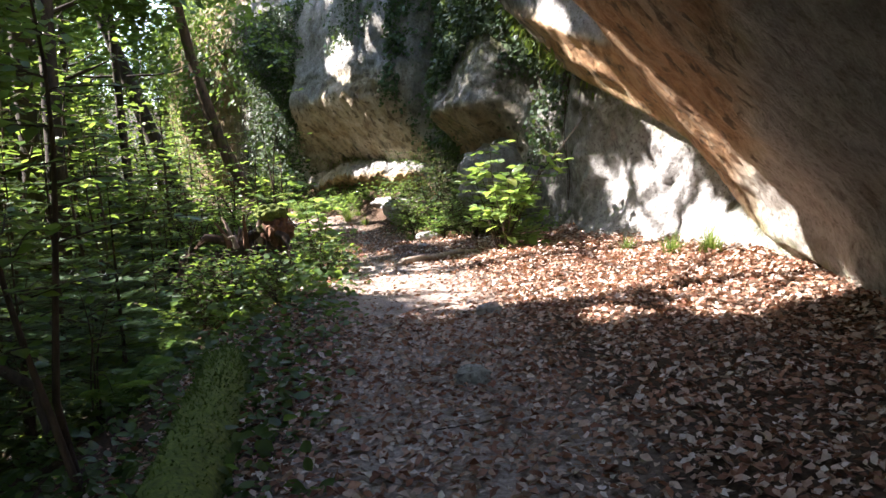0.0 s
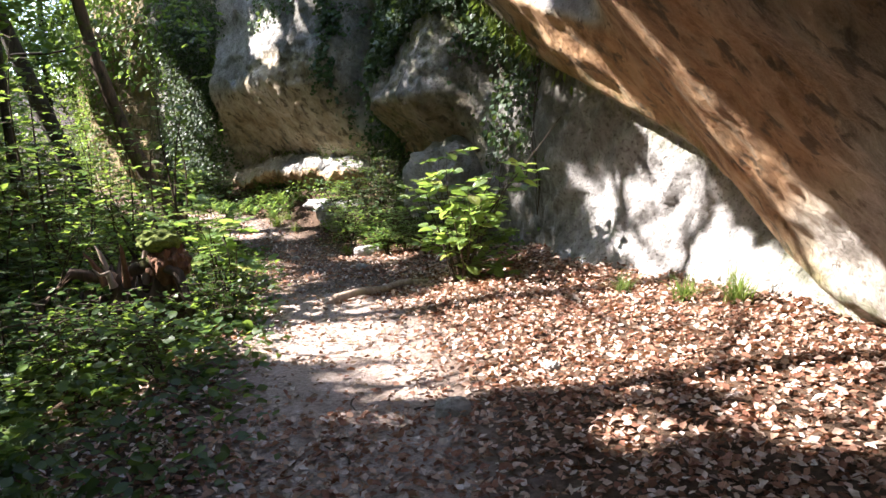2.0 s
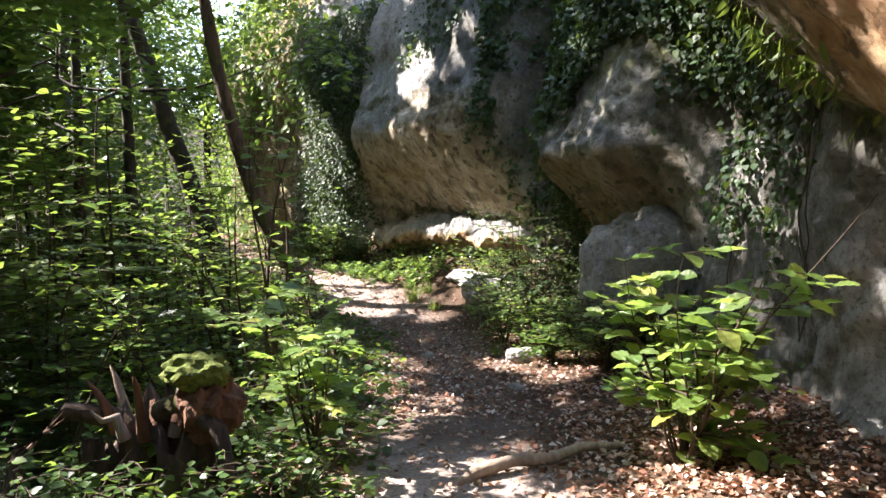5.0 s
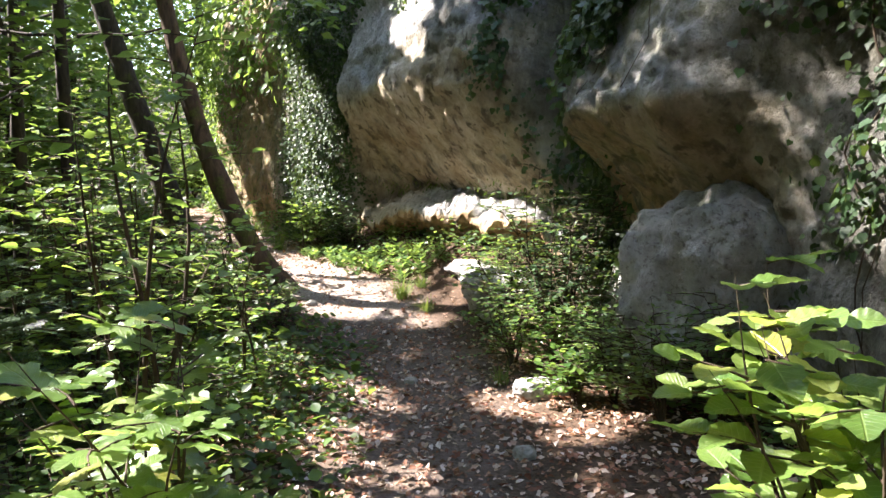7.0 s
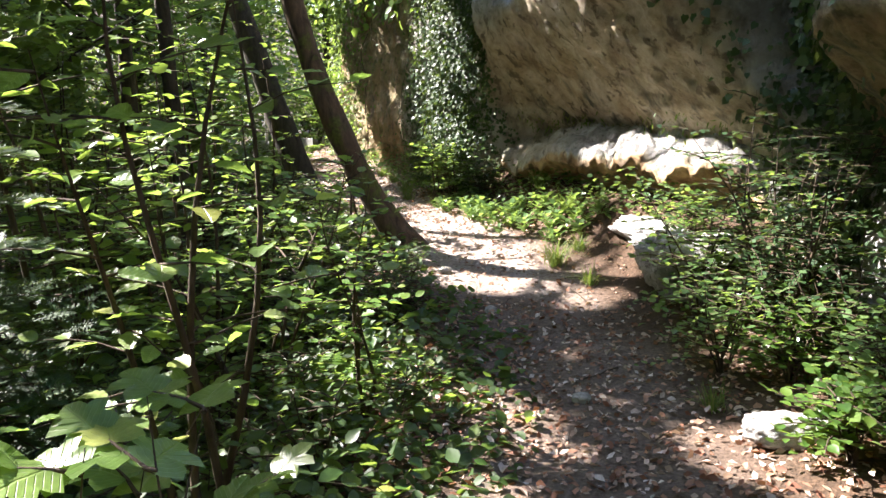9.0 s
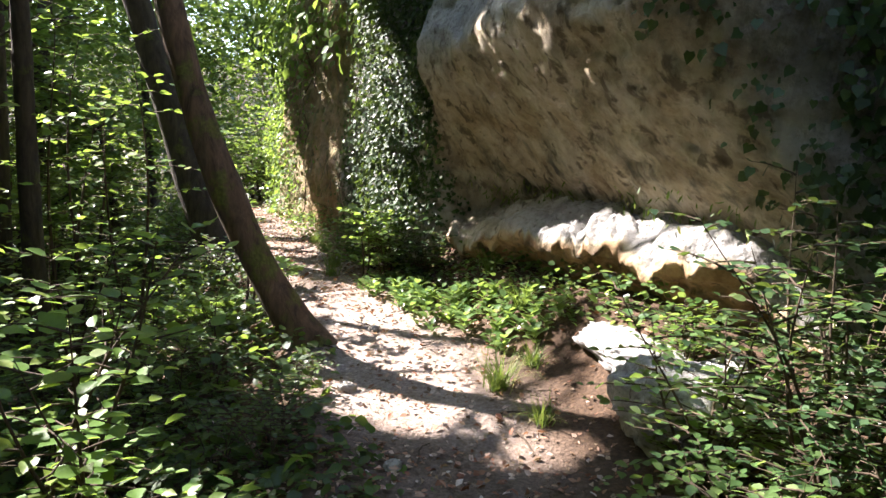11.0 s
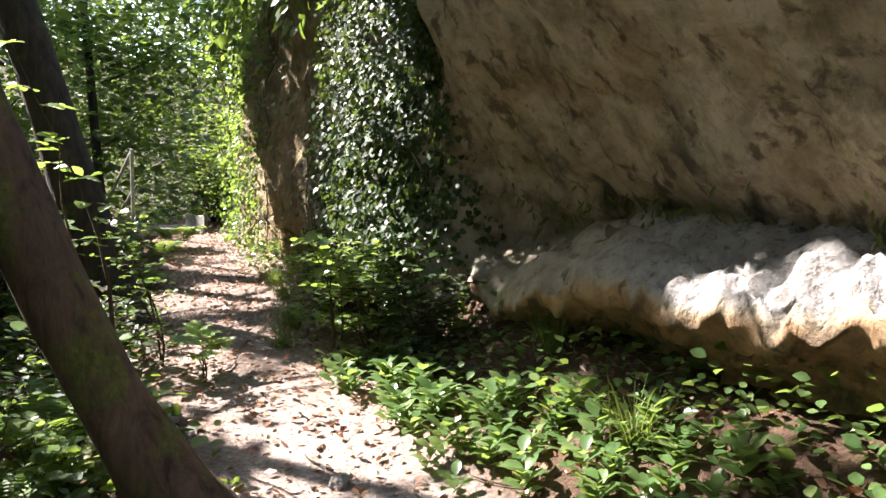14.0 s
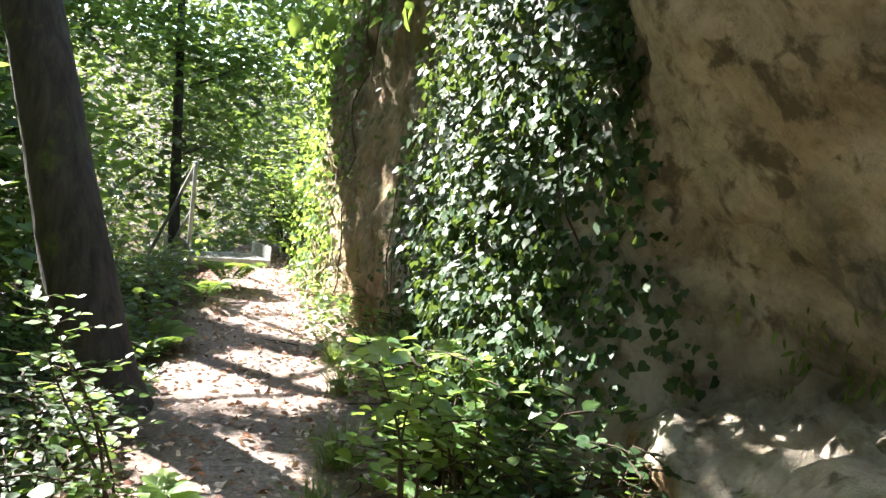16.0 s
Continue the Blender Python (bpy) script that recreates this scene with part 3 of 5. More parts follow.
loose_rock("boulder", (1.0, 11.85), (0.70, 0.55, 0.72), "grey rounded boulder under the rock boss", 1, 0.5, 0.05, 0.2, 0.2)
loose_rock("boulder", (-1.1, 14.92), (0.25, 0.58, 0.11), "flat sunlit white slab at the foot of the ledge", 2, 0.46, 0.0, 0.0, -0.10)
loose_rock("boulder", (-0.72, 14.25), (0.40, 0.5, 0.26), "white boulder half hidden by ivy", 3, 0.3, 0.0, 0.1, -0.05)
loose_rock("boulder", (-0.28, 11.8), (0.2, 0.12, 0.08), "pale stone beside the path", 4, 0.2, 0.0, 0.0)
for k, (sx, sy, sr) in enumerate([(0.28, 5.5, 0.09), (-4.35, 16.15, 0.10), (-4.15, 15.95, 0.08), (-0.35, 10.6, 0.07), (0.1, 3.9, 0.09), (-2.9, 14.6, 0.06), (-2.2, 13.6, 0.05), (-3.2, 15.8, 0.05), (0.9, 6.0, 0.05), (-1.3, 12.2, 0.05)]):
    tagged(loose_rock("stone", (sx, sy), (sr, sr * 0.8, sr * 0.6), "pale stone half sunk in the path", 10 + k, k * 0.7, 0.1, 0.0), group="stones on the path")


# ---- trees ----
GAPS = [  # places for which the crowns are cut open to the sun: x, y, z, radius
    (-3.95, 17.95, 1.4, 0.45), (-2.35, 16.05, 0.3, 0.5), (-1.95, 15.6, 0.3, 0.5), (-2.1, 15.3, 0.15, 0.4), (-8.7, 23.6, 1.6, 1.1), (-8.4, 24.0, 2.8, 0.8), (1.15, 8.1, 2.6, 0.45), (2.1, 7.8, 0.8, 0.6), (1.8, 8.5, 0.9, 0.45), (2.75, 5.6, 0.5, 0.4), (2.4, 6.6, 0.3, 0.7), (-1.95, 15.9, 1.15, 0.35), (-1.7, 15.6, 1.2, 0.5), (-1.3, 15.3, 1.3, 0.5), (-0.9, 14.8, 1.3, 0.5), (0, 7.4, 0.05, 1.05), (1.1, 7.2, 0.1, 1.25), (1.9, 6.9, 0.2, 0.8), (1.4, 6.1, 0.1, 0.85), (2.2, 5.5, 0.2, 0.7), (0.3, 6.4, 0.05, 0.75), (2.3, 7.6, 0.8, 0.55),
    (2.75, 5.6, 0.4, 0.42), (1.9, 4.7, 0.1, 0.4), (2.5, 4.9, 0.2, 0.4), (1.2, 4.9, 0.05, 0.3), (0.55, 8.5, 0.7, 0.9), (-2.05, 8.05, 0.85, 0.55), (-1.55, 8.9, 0.9, 0.5),
    (-2.9, 10.4, 1.7, 0.5), (-2.3, 14.7, 0, 0.7), (-3.3, 16.4, 0.15, 0.65), (-1.8, 15.65, 1.1, 0.4), (-1.5, 15.2, 1.15, 0.62), (-1.1, 14.65, 1.1, 0.62),
    (-1.2, 15, 0.5, 0.5), (-2.6, 15.8, 3.9, 0.65), (-6.6, 20.7, 0.4, 0.9), (-8, 22.3, 0.6, 1.1), (-7.3, 22.3, 1.6, 1.2), (-4.0, 17.4, 0.7, 0.5),
    (-4.2, 18.4, 2.6, 0.7), (-3.9, 16.9, 0.6, 0.7), (-0.6, 11.8, 0.1, 0.4), (-0.9, 13.3, 0.6, 0.5), (-0.3, 11.7, 0.2, 0.5), (-0.5, 13.2, 1.2, 0.6), (-0.3, 12.6, 0.6, 0.5),
    (-2.6, 16.3, 0.3, 0.4), (-3, 9.6, 1.4, 0.55), (-1.6, 14.3, 0.05, 0.5), (-2, 15.1, 0.05, 0.4), (-5.2, 16.2, 0.7, 0.7), (-6.5, 19, 1, 0.8), (-0.6, 12.9, 0.8, 0.6),
    (-0.9, 13.6, 0.9, 0.5), (0, 11.2, 0.1, 0.35), (-3.1, 16.55, 0.3, 0.45), (-4.3, 18.3, 1.3, 0.6), (-4.7, 18.8, 2.3, 0.6), (-0.8, 11.9, 0, 0.2), (-1.3, 12.4, 0, 0.22),
    (-0.7, 9.9, 0, 0.2), (-0.3, 9.2, 0.05, 0.25), (-0.2, 10.9, 0.1, 0.3), (-1.5, 13, 0, 0.2),
]
GLADES = [  # sunlit saplings of the slope
    (-4.5, 9, 1.5, 1.2), (-4.7, 12.8, 1.6, 0.7), (-5, 7.5, 2.5, 0.9), (-6, 12, 3.5, 1.1), (-5.6, 10, 3.2, 0.9), (-7.2, 11, 4, 1.2),
    (-4.2, 8.2, 2.2, 1.3), (-6.5, 10.5, 2.5, 1.4), (-5, 9.4, 3.2, 0.9), (-5.3, 15.4, 2.0, 0.8),
    (-5.5, 6.5, 1.2, 0.9), (-4.4, 10.6, 1.6, 0.8), (-7.5, 17, 2.5, 1.2), (-6.2, 8.5, 3, 1.1), (-4.8, 11.5, 2.6, 0.8), (-9, 17.5, 3.5, 1.3),
    (-3.4, 11.6, 1.5, 0.6),
]


SHADE = [(-1.3, 11.6, 0.0, 0.8), (-0.8, 10.3, 0.0, 0.7), (-1.7, 12.7, 0.0, 0.7), (-3.9, 13.4, -0.4, 1.2), (-4.3, 14.2, 0.0, 1.3), (-3.0, 12.6, 0.2, 0.9), (-2.2, 3.6, 0.0, 1.5), (-1.2, 3.6, 0.1, 1.0), (-2.6, 17.1, 1.0, 0.45), (0.5, 11.5, 1.0, 0.8), (-1.9, 16.0, 2.0, 0.9), (-1.2, 15.0, 2.0, 0.9), (-3.1, 13.3, 0.4, 0.7), (-2.0, 11.5, 0.3, 0.7), (2.7, 6.3, 0.6, 0.5), (0.1, 12.4, 2.2, 1.0), (2.0, 5.6, 1.9, 1.1), (1.8, 7.0, 2.4, 0.9), (1.6, 9.3, 1.2, 0.7), (0.0, 3.0, 0.0, 2.2), (-1.6, 6.5, 0.3, 1.2), (-2.2, 16.9, 1.1, 0.5), (-2.6, 5.2, 0.2, 1.3), (2.0, 4.3, 1.6, 1.2)]  # spots kept in shade: no random crown holes towards the sun


def sun_floor(p):
    """Where the sun's rays through these points come down to the level 0.2."""
    p = np.asarray(p, float)
    drop = (p[..., 2] - 0.2) / TO_SUN.z
    return p[..., 0] - TO_SUN.x * drop, p[..., 1] - TO_SUN.y * drop


def in_gap(p, places=GAPS + GLADES):
    x, y = sun_floor(p)
    free = np.zeros(np.shape(x), bool)
    for a, b, c, rad in places:
        a, b = sun_floor((a, b, c))
        free |= np.hypot(x - a, y - b) / rad + 0.5 * (fractal(x * 1.7, y * 1.7, 3, 2) - 0.5) < 1
    return free


def sunlit(p):
    """Where crown leaves are left out: the chosen sun patches, and small random holes."""
    x, y = sun_floor(p)
    shade = np.zeros(np.shape(x), bool)
    for a, b, c, rad in SHADE:
        a, b = sun_floor((a, b, c))
        shade |= np.hypot(x - a, y - b) < rad
    return in_gap(p) | (~shade & (fractal(x * 1.3, y * 1.3, 3, 4) > 0.69))


def tree(name, at, lean, height, radius, crown, clumps, label, bark=BARK, bend=0.3, leaf=0.155, seed=0, sweep=(0, 0)):
    """A forest tree: tapered trunk, limbs, and a crown of leaf clumps. crown: its first height, top and spread."""
    r = np.random.default_rng(100 + seed)
    base = new(name)
    x0, y0 = at
    z0 = float(ground_z(x0, y0))
    base.location = (x0, y0, z0)
    k = np.linspace(0, 1, 26)
    h = k * height
    wav = 0.05 * bend
    bow = 1 - np.exp(-h / 1.2)
    line = np.stack([lean[0] * h + sweep[0] * bow + wav * np.sin(h * 0.9 + seed), lean[1] * h + sweep[1] * bow + wav * np.cos(h * 1.1 + seed), h - 0.25], -1)
    rad = radius * ((1 - 0.75 * k) + 0.55 * np.exp(-h / 0.28)) * (1 + 0.05 * np.sin(h * 5 + seed))
    fine = np.linspace(0, 1, 90) ** 1.3
    tube = tubes("trunk", [np.stack([np.interp(fine, k, c) for c in (*line.T, rad)], -1)], bark, 24)
    ring = np.tile(np.arange(24), 90)
    level = np.repeat(fine * height, 24)
    turn = np.cos(ring * math.pi / 12), np.sin(ring * math.pi / 12)
    knot = 0.16 * (fractal(turn[0] * 1.2 + seed, level * 1.6 + turn[1] * 1.2, 3, 2) - 0.5) + 0.10 * (fractal(turn[0] * 5, level * 4 + turn[1] * 5, 2, 5) - 0.5)
    v = np.empty(len(ring) * 3, np.float32)
    tube.vertices.foreach_get("co", v)
    v = v.reshape(-1, 3)
    axis = np.repeat(np.stack([np.interp(fine, k, c) for c in line.T], -1), 24, 0)
    tube.vertices.foreach_set("co", (axis + (v - axis) * (1 + knot[:, None])).astype(np.float32).ravel())
    child("trunk", tube, base)
    limbs, tips = [], []
    for i in range(14):
        f = r.uniform(crown[0] / height, 0.97)
        p = np.array([np.interp(f, k, line[:, j]) for j in range(3)])
        a = r.uniform(0, 2 * math.pi)
        reach = crown[2] * r.uniform(0.5, 1.0) * (1.15 - f * 0.6)
        s = np.linspace(0, 1, 7)[:, None]
        way = np.array([math.cos(a), math.sin(a), r.uniform(0.1, 0.6)])
        q = p + s * way * reach + np.sin(s * 5 + i) * 0.06 * reach + np.array([0, 0, 0.15]) * s**2
        limbs.append(np.concatenate([q, radius * 0.28 * (1 - 0.85 * s)], -1))
        tips.append(q)
    for limb in limbs:
        child("limb", tubes("limb", [limb], bark, 6), base)
    tips = np.concatenate([q[2:] for q in tips])
    c = tips[r.integers(0, len(tips), clumps)] + r.normal(0, 1, (clumps, 3)) * np.array([0.55, 0.55, 0.35])
    c = c[~sunlit(c + np.array([x0, y0, z0]))]
    c = c[c[:, 2] > crown[0] - 0.8]
    pos = np.repeat(c, 11, 0) + r.normal(0, 0.17, (len(c) * 11, 3)) * np.array([1, 1, 0.6])
    a = r.uniform(0, 2 * math.pi, len(pos))
    pos = pos[~sunlit(pos + np.array([x0, y0, z0]))]
    a = r.uniform(0, 2 * math.pi, len(pos))
    child("crown", foliage("crown", pos, np.stack([np.cos(a), np.sin(a), r.normal(-0.2, 0.3, len(pos))], -1),
                           np.stack([r.normal(0, 0.4, len(pos)), r.normal(0, 0.4, len(pos)), np.ones(len(pos))], -1), r.uniform(0.7, 1.3, len(pos)) * leaf, DIAMOND, LEAF_GREEN), base)["kind"] = "stuff"
    return tagged(base, label, "tree")


tree("leaning_tree", (-3.43, 15.35), (-0.14, -0.06), 9, 0.135, (4.2, 9, 2.6), 1500, "leaning slender tree with moss-spotted bark by the path", BARK_WARM, 0.9, seed=1, sweep=(-0.85, -0.1))
tree("forest_tree", (-6.05, 18.05), (-0.33, -0.03), 11, 0.2, (4.5, 11, 2.8), 800, "dark straight tree beside the path", BARK, seed=2)
# seen trunks, plus unseen trees left of and behind the start, added for shade
FOREST_AND_SHADE_TREES = [(-6.8, 13.2), (-8.2, 16.8), (-9.8, 12.0), (-5.6, 10.4), (-8.4, 8.6), (-7.0, 5.6), (-10.8, 19.6), (-12.8, 15.0), (-12.8, 22.0),
          (-11.2, 9.0), (-10.5, 5.0), (-13.5, 26.5), (-15.5, 19.0), (-14.5, 11.5), (-6.2, 1.8), (-11.6, 29.5), (-16.5, 24.5), (-9.5, 1.0), (-17.5, 15.5), (-15.5, 6.0), (-2.0, -2.5), (1.0, -5.0), (-5.0, -3.0), (-3.0, -7.0), (2.0, -9.5), (-7.0, -6.0), (-3.8, 2.0), (-5.6, 0.3), (-8.2, 3.4), (-4.6, -1.2), (-5.5, 4.4), (-4.5, 8.7), (-4.9, 6.3), (-6.6, 7.4), (-7.9, 11.4), (-8.7, 14.7), (-6.4, 15.6)]
for i, (x, y) in enumerate(FOREST_AND_SHADE_TREES):
    tree("forest_tree", (x, y), (rng.normal(0, 0.05), rng.normal(0, 0.05)), rng.uniform(9, 13), rng.uniform(0.09, 0.17), (1.8 if x < -9 or y < 0 else 3.6, 11, 2.9), 2700 if (-7.2 < x < -4 and 3.5 < y < 14) else 1500, "slender broadleaf forest tree, some out of view and added for shade", BARK, seed=10 + i)["group"] = "forest trees"


# ---- undergrowth ----
def spray(r, start, way, length, leaf, every):
    """Leaves in two flat rows along a drooping twig; returns twig, places, ways."""
    n = max(4, int(length / every))
    s = np.linspace(0.08, 1, n)
    side = np.array([-way[1], way[0], 0])
    pts = start + np.outer(s * length, way) + np.outer(-0.22 * length * s**2, [0, 0, 1]) + np.outer(0.06 * length * np.sin(3 * s + r.uniform(0, 6)), side)
    flip = np.where(np.arange(n) % 2, 1.0, -1.0)[:, None]
    along = way * 0.75 + flip * side * 0.75 + np.array([0, 0, -0.18]) + r.normal(0, 0.18, (n, 3))
    along[-1] = way
    up = np.array([0, 0, 1.0]) + r.normal(0, 0.28, (n, 3))
    twig = np.concatenate([np.vstack([start, pts]), np.linspace(0.006, 0.0015, n + 1)[:, None]], -1)
    return twig, pts, along, up, r.uniform(0.75, 1.2, n) * leaf * np.linspace(1.05, 0.8, n)


def shrub(name, label, category, height, stems, branches, reach, leaf, outline, material, seed, every=0.05, lean=0.25, low=0.25, loose=False, group=""):
    """A shrub or sapling: stems, twigs with flat sprays of leaves."""
    r = np.random.default_rng(300 + seed)
    ob = new(name)
    P, A, N, S, twigs = [], [], [], [], []
    for i in range(stems):
        a = r.uniform(0, 2 * math.pi)
        tilt = r.uniform(0.3, 1.0) * lean
        k = np.linspace(0, 1, 9)[:, None]
        hgt = height * r.uniform(0.7, 1.0)
        stem = k * np.array([math.cos(a) * tilt, math.sin(a) * tilt, 1.0]) * hgt + 0.04 * height * np.sin(k * 4 + np.array([i, i * 2.1, 0]))
        stem[0] = 0
        stem[0, 2] = -0.06
        paths = [np.concatenate([stem, (0.003 + 0.005 * height) * (1.1 - k)], -1)]
        for b in range(branches):
            f = low + (1 - low) * (b + r.uniform(0, 1)) / branches
            start = np.array([np.interp(f, k[:, 0], stem[:, j]) for j in range(3)])
            az = b * 2.4 + r.uniform(-0.6, 0.6)
            way = unit(np.array([math.cos(az), math.sin(az), r.uniform(0.05, 0.55)]))
            t, p, al, u, s = spray(r, start, way, reach * r.uniform(0.55, 1.0) * (1.15 - 0.7 * f), leaf, every)
            paths.append(t), P.append(p), A.append(al), N.append(u), S.append(s)
        stem_ob = child("stem", tubes("stem", paths[:1], TWIG, 6), ob)
        if loose:
            for q in paths[1:]:
                child("twig", tubes("twig", [q], TWIG, 5), stem_ob)
        else:
            twigs += paths[1:]
    P, A, N, S = np.concatenate(P), np.concatenate(A), np.concatenate(N), np.concatenate(S)
    if loose:
        pts, faces = LEAF_GRID if outline is OVAL else outline
        single = mesh_of("leaf", pts, faces, LEAF_VEINED)
        for p, a, u, s in zip(P, A, N, S):
            a = unit(a)
            x = unit(np.cross(a, u))
            z = np.cross(x, a)
            o = child("leaf", single, ob)
            o.matrix_local = Matrix(((x[0] * s, a[0] * s, z[0] * s, p[0]), (x[1] * s, a[1] * s, z[1] * s, p[1]), (x[2] * s, a[2] * s, z[2] * s, p[2]), (0, 0, 0, 1)))
    else:
        child("twig_mass", tubes("twig_mass", twigs, TWIG, 4), ob)["kind"] = "stuff"
        child("foliage", foliage("foliage", P, A, N, S, outline, material), ob)["kind"] = "stuff"
    return tagged(ob, label, category, group)


def stand(ob, x, y, turn=0.0, size=1.0, sink=0.0):
    ob.location, ob.rotation_euler = (x, y, float(ground_z(x, y)) - sink), (0, 0, turn)
    ob.scale = (size, size, size)
    return ob


def again(ob, x, y, turn, size):
    c = copy_thing(ob, pose(x, y, float(ground_z(x, y)), 0, 0, math.degrees(turn)))
    c.scale = (size, size, size)
    return c


# a broad toothed leaf, for the plants that stand close to the path
t = np.linspace(0, 1, 15)
w = 0.37 * np.sin(math.pi * np.clip(t, 0.0, 1) ** 0.88) ** 0.72 + np.where(np.arange(15) % 2, 0.018, 0.0) * np.sin(math.pi * t)
cols = np.array([-1, -0.5, 0, 0.5, 1])
T2, C2 = np.meshgrid(t, cols, indexing="ij")
W2 = w[:, None] * C2
LEAF_GRID = (np.stack([W2, T2, 0.22 * np.abs(W2) - 0.16 * T2**2 + 0.02 * np.sin(T2 * 26) * np.abs(C2)], -1).reshape(-1, 3),
             [np.array([(i * 5 + j, i * 5 + j + 1, i * 5 + j + 6, i * 5 + j + 5) for i in range(14) for j in range(4)])])


def veined(name, stops, rough, glow):
    """A leaf with a midrib and side veins, in the leaf's own measure."""
    m, nt, b = shader(name, rough)
    b.inputs["Specular IOR Level"].default_value = 0.5
    o = nt.nodes.new("ShaderNodeObjectInfo")
    col = ramp(nt, o.outputs["Random"], stops)
    tc, sep = nt.nodes.new("ShaderNodeTexCoord"), nt.nodes.new("ShaderNodeSeparateXYZ")
    nt.links.new(tc.outputs["Object"], sep.inputs[0])
    across = maths(nt, "ABSOLUTE", sep.outputs[0], 0)
    side = maths(nt, "SINE", maths(nt, "MULTIPLY", maths(nt, "SUBTRACT", sep.outputs[1], maths(nt, "MULTIPLY", across, 0.8)), 52), 0)
    rib = maths(nt, "MAXIMUM", ramp(nt, side, [(0.80, (0, 0, 0)), (1.0, (1, 1, 1))]), ramp(nt, across, [(0.008, (1, 1, 1)), (0.025, (0, 0, 0))]))
    blot = ramp(nt, noise_of(nt, 5, 4), [(0.3, (0.7, 0.7, 0.7)), (0.7, (1.15, 1.15, 1.1))])
    col = mixed(nt, 1.0, col, blot, "MULTIPLY")
    col = mixed(nt, maths(nt, "MULTIPLY", rib, 0.35), col, (0.28, 0.36, 0.12))
    nt.links.new(col, b.inputs["Base Color"])
    relief(nt, b, rib, 0.5, -0.03)
    tr = nt.nodes.new("ShaderNodeBsdfTranslucent")
    nt.links.new(mixed(nt, 0.55, col, glow), tr.inputs["Color"])
    mx = nt.nodes.new("ShaderNodeMixShader")
    mx.inputs[0].default_value = 0.5
    nt.links.new(b.outputs[0], mx.inputs[1])
    nt.links.new(tr.outputs[0], mx.inputs[2])
    nt.links.new(mx.outputs[0], nt.nodes["Material Output"].inputs[0])
    return m


LEAF_VEINED = veined("veined_leaf", [(0.0, (0.07, 0.145, 0.03)), (0.5, (0.135, 0.225, 0.05)), (0.85, (0.22, 0.30, 0.085)), (1.0, (0.34, 0.34, 0.075))], 0.36, (0.38, 0.56, 0.08))

# hazel beside the sunny bend
stand(shrub("hazel_bush", "leafy hazel bush with large fresh green leaves beside the path", "bush", 1.28, 15, 6, 0.48, 0.14, OVAL, LEAF_PALE, 1, 0.085, 0.62, 0.03, True), 0.62, 8.62)
stand(shrub("maple_sapling", "young maple with pale lobed leaves at the path edge", "sapling", 1.12, 9, 5, 0.42, 0.115, MAPLE, LEAF_FRESH, 2, 0.1, 0.65, 0.2, True), -1.5, 8.8)
stand(shrub("hazel_sapling", "tall thin hazel sapling with broad backlit leaves", "sapling", 2.7, 4, 13, 0.7, 0.105, OVAL, LEAF_FRESH, 3, 0.11, 0.35, 0.12, True), -2.4, 10.2)
stand(shrub("maple_sapling", "young maple with pale lobed leaves behind the hazel", "sapling", 0.85, 6, 5, 0.42, 0.125, MAPLE, LEAF_FRESH, 9, 0.1, 0.5, 0.25, True), 0.85, 9.25)

hazels = shrub("hazel_sapling", "thin hazel sapling with broad backlit leaves", "sapling", 2.4, 3, 15, 0.7, 0.10, OVAL, LEAF_FRESH, 4, 0.085, 0.35, 0.08, group="hazel saplings")
stand(hazels, -3.0, 11.4)
for i, (x, y, k) in enumerate([(-3.3, 10.3, 0.9), (-2.5, 11.9, 0.75), (-3.5, 12.6, 1.0), (-3.9, 11.2, 1.2), (-2.6, 9.4, 0.7), (-4.2, 13.6, 0.9), (-3.2, 8.9, 0.9), (-5.6, 15.6, 0.8), (-4.9, 16.9, 0.5)]):
    again(hazels, x, y, i * 1.7, k)

beech = [shrub("beech_sapling", "beech sapling with flat sprays of green leaves", "sapling", h, st, br, rc, lf, OVAL, LEAF_GREEN if i % 2 else LEAF_FRESH, 20 + i, 0.07, 0.2, 0.2, group="saplings on the slope")
         for i, (h, st, br, rc, lf) in enumerate([(2.2, 2, 13, 0.9, 0.1), (1.5, 3, 8, 0.7, 0.09), (3.2, 2, 16, 1.1, 0.1)])]
spots = []
r = np.random.default_rng(5)
while len(spots) < 112:
    y = r.uniform(2.5, 24)
    x = float(path_x(y)) - r.uniform(1.5, 8.5)
    if -6.3 < x < -5.0 and 16.8 < y < 18.4 or (x > -4.5 and 13.8 < y < 15.6) or (-10.5 < x < -8 and 20.8 < y < 24):
        continue
    if np.any(in_gap([(x + a, y + b, float(ground_z(x, y)) + c) for a in (-0.4, 0.4) for b in (-0.4, 0.4) for c in (0.6, 1.5, 2.3)], GAPS)):
        continue
    if y < 9.5 and r.random() < 0.6:
        continue
    if x - float(path_x(y)) > -2.2 and r.random() < 0.45 or any(abs(x - a) + abs(y - b) < 0.7 for a, b in spots):
        continue
    spots.append((x, y))
for i, (x, y) in enumerate(spots):
    near = x - float(path_x(y)) > -2.6
    if i < 3:
        stand(beech[i], x, y, i)
    else:
        again(beech[1] if near else beech[i % 3], x, y, r.uniform(0, 6.3), r.uniform(0.5, 0.8) if near else r.uniform(0.8, 1.3))

for i, (x, y, k) in enumerate([(-4.0, 14.3, 0.6), (-4.4, 13.9, 0.75), (-4.7, 14.9, 0.8), (-5.1, 14.3, 0.95), (-3.7, 13.5, 0.55), (-4.2, 15.0, 0.6), (-4.5, 8.5, 1.3), (-3.9, 9.9, 1.2), (-5.2, 10.4, 1.7), (-5.0, 9.3, 1.6), (-4.7, 7.6, 1.5)]):
    again(beech[1], x, y, 1.3 * i, k)

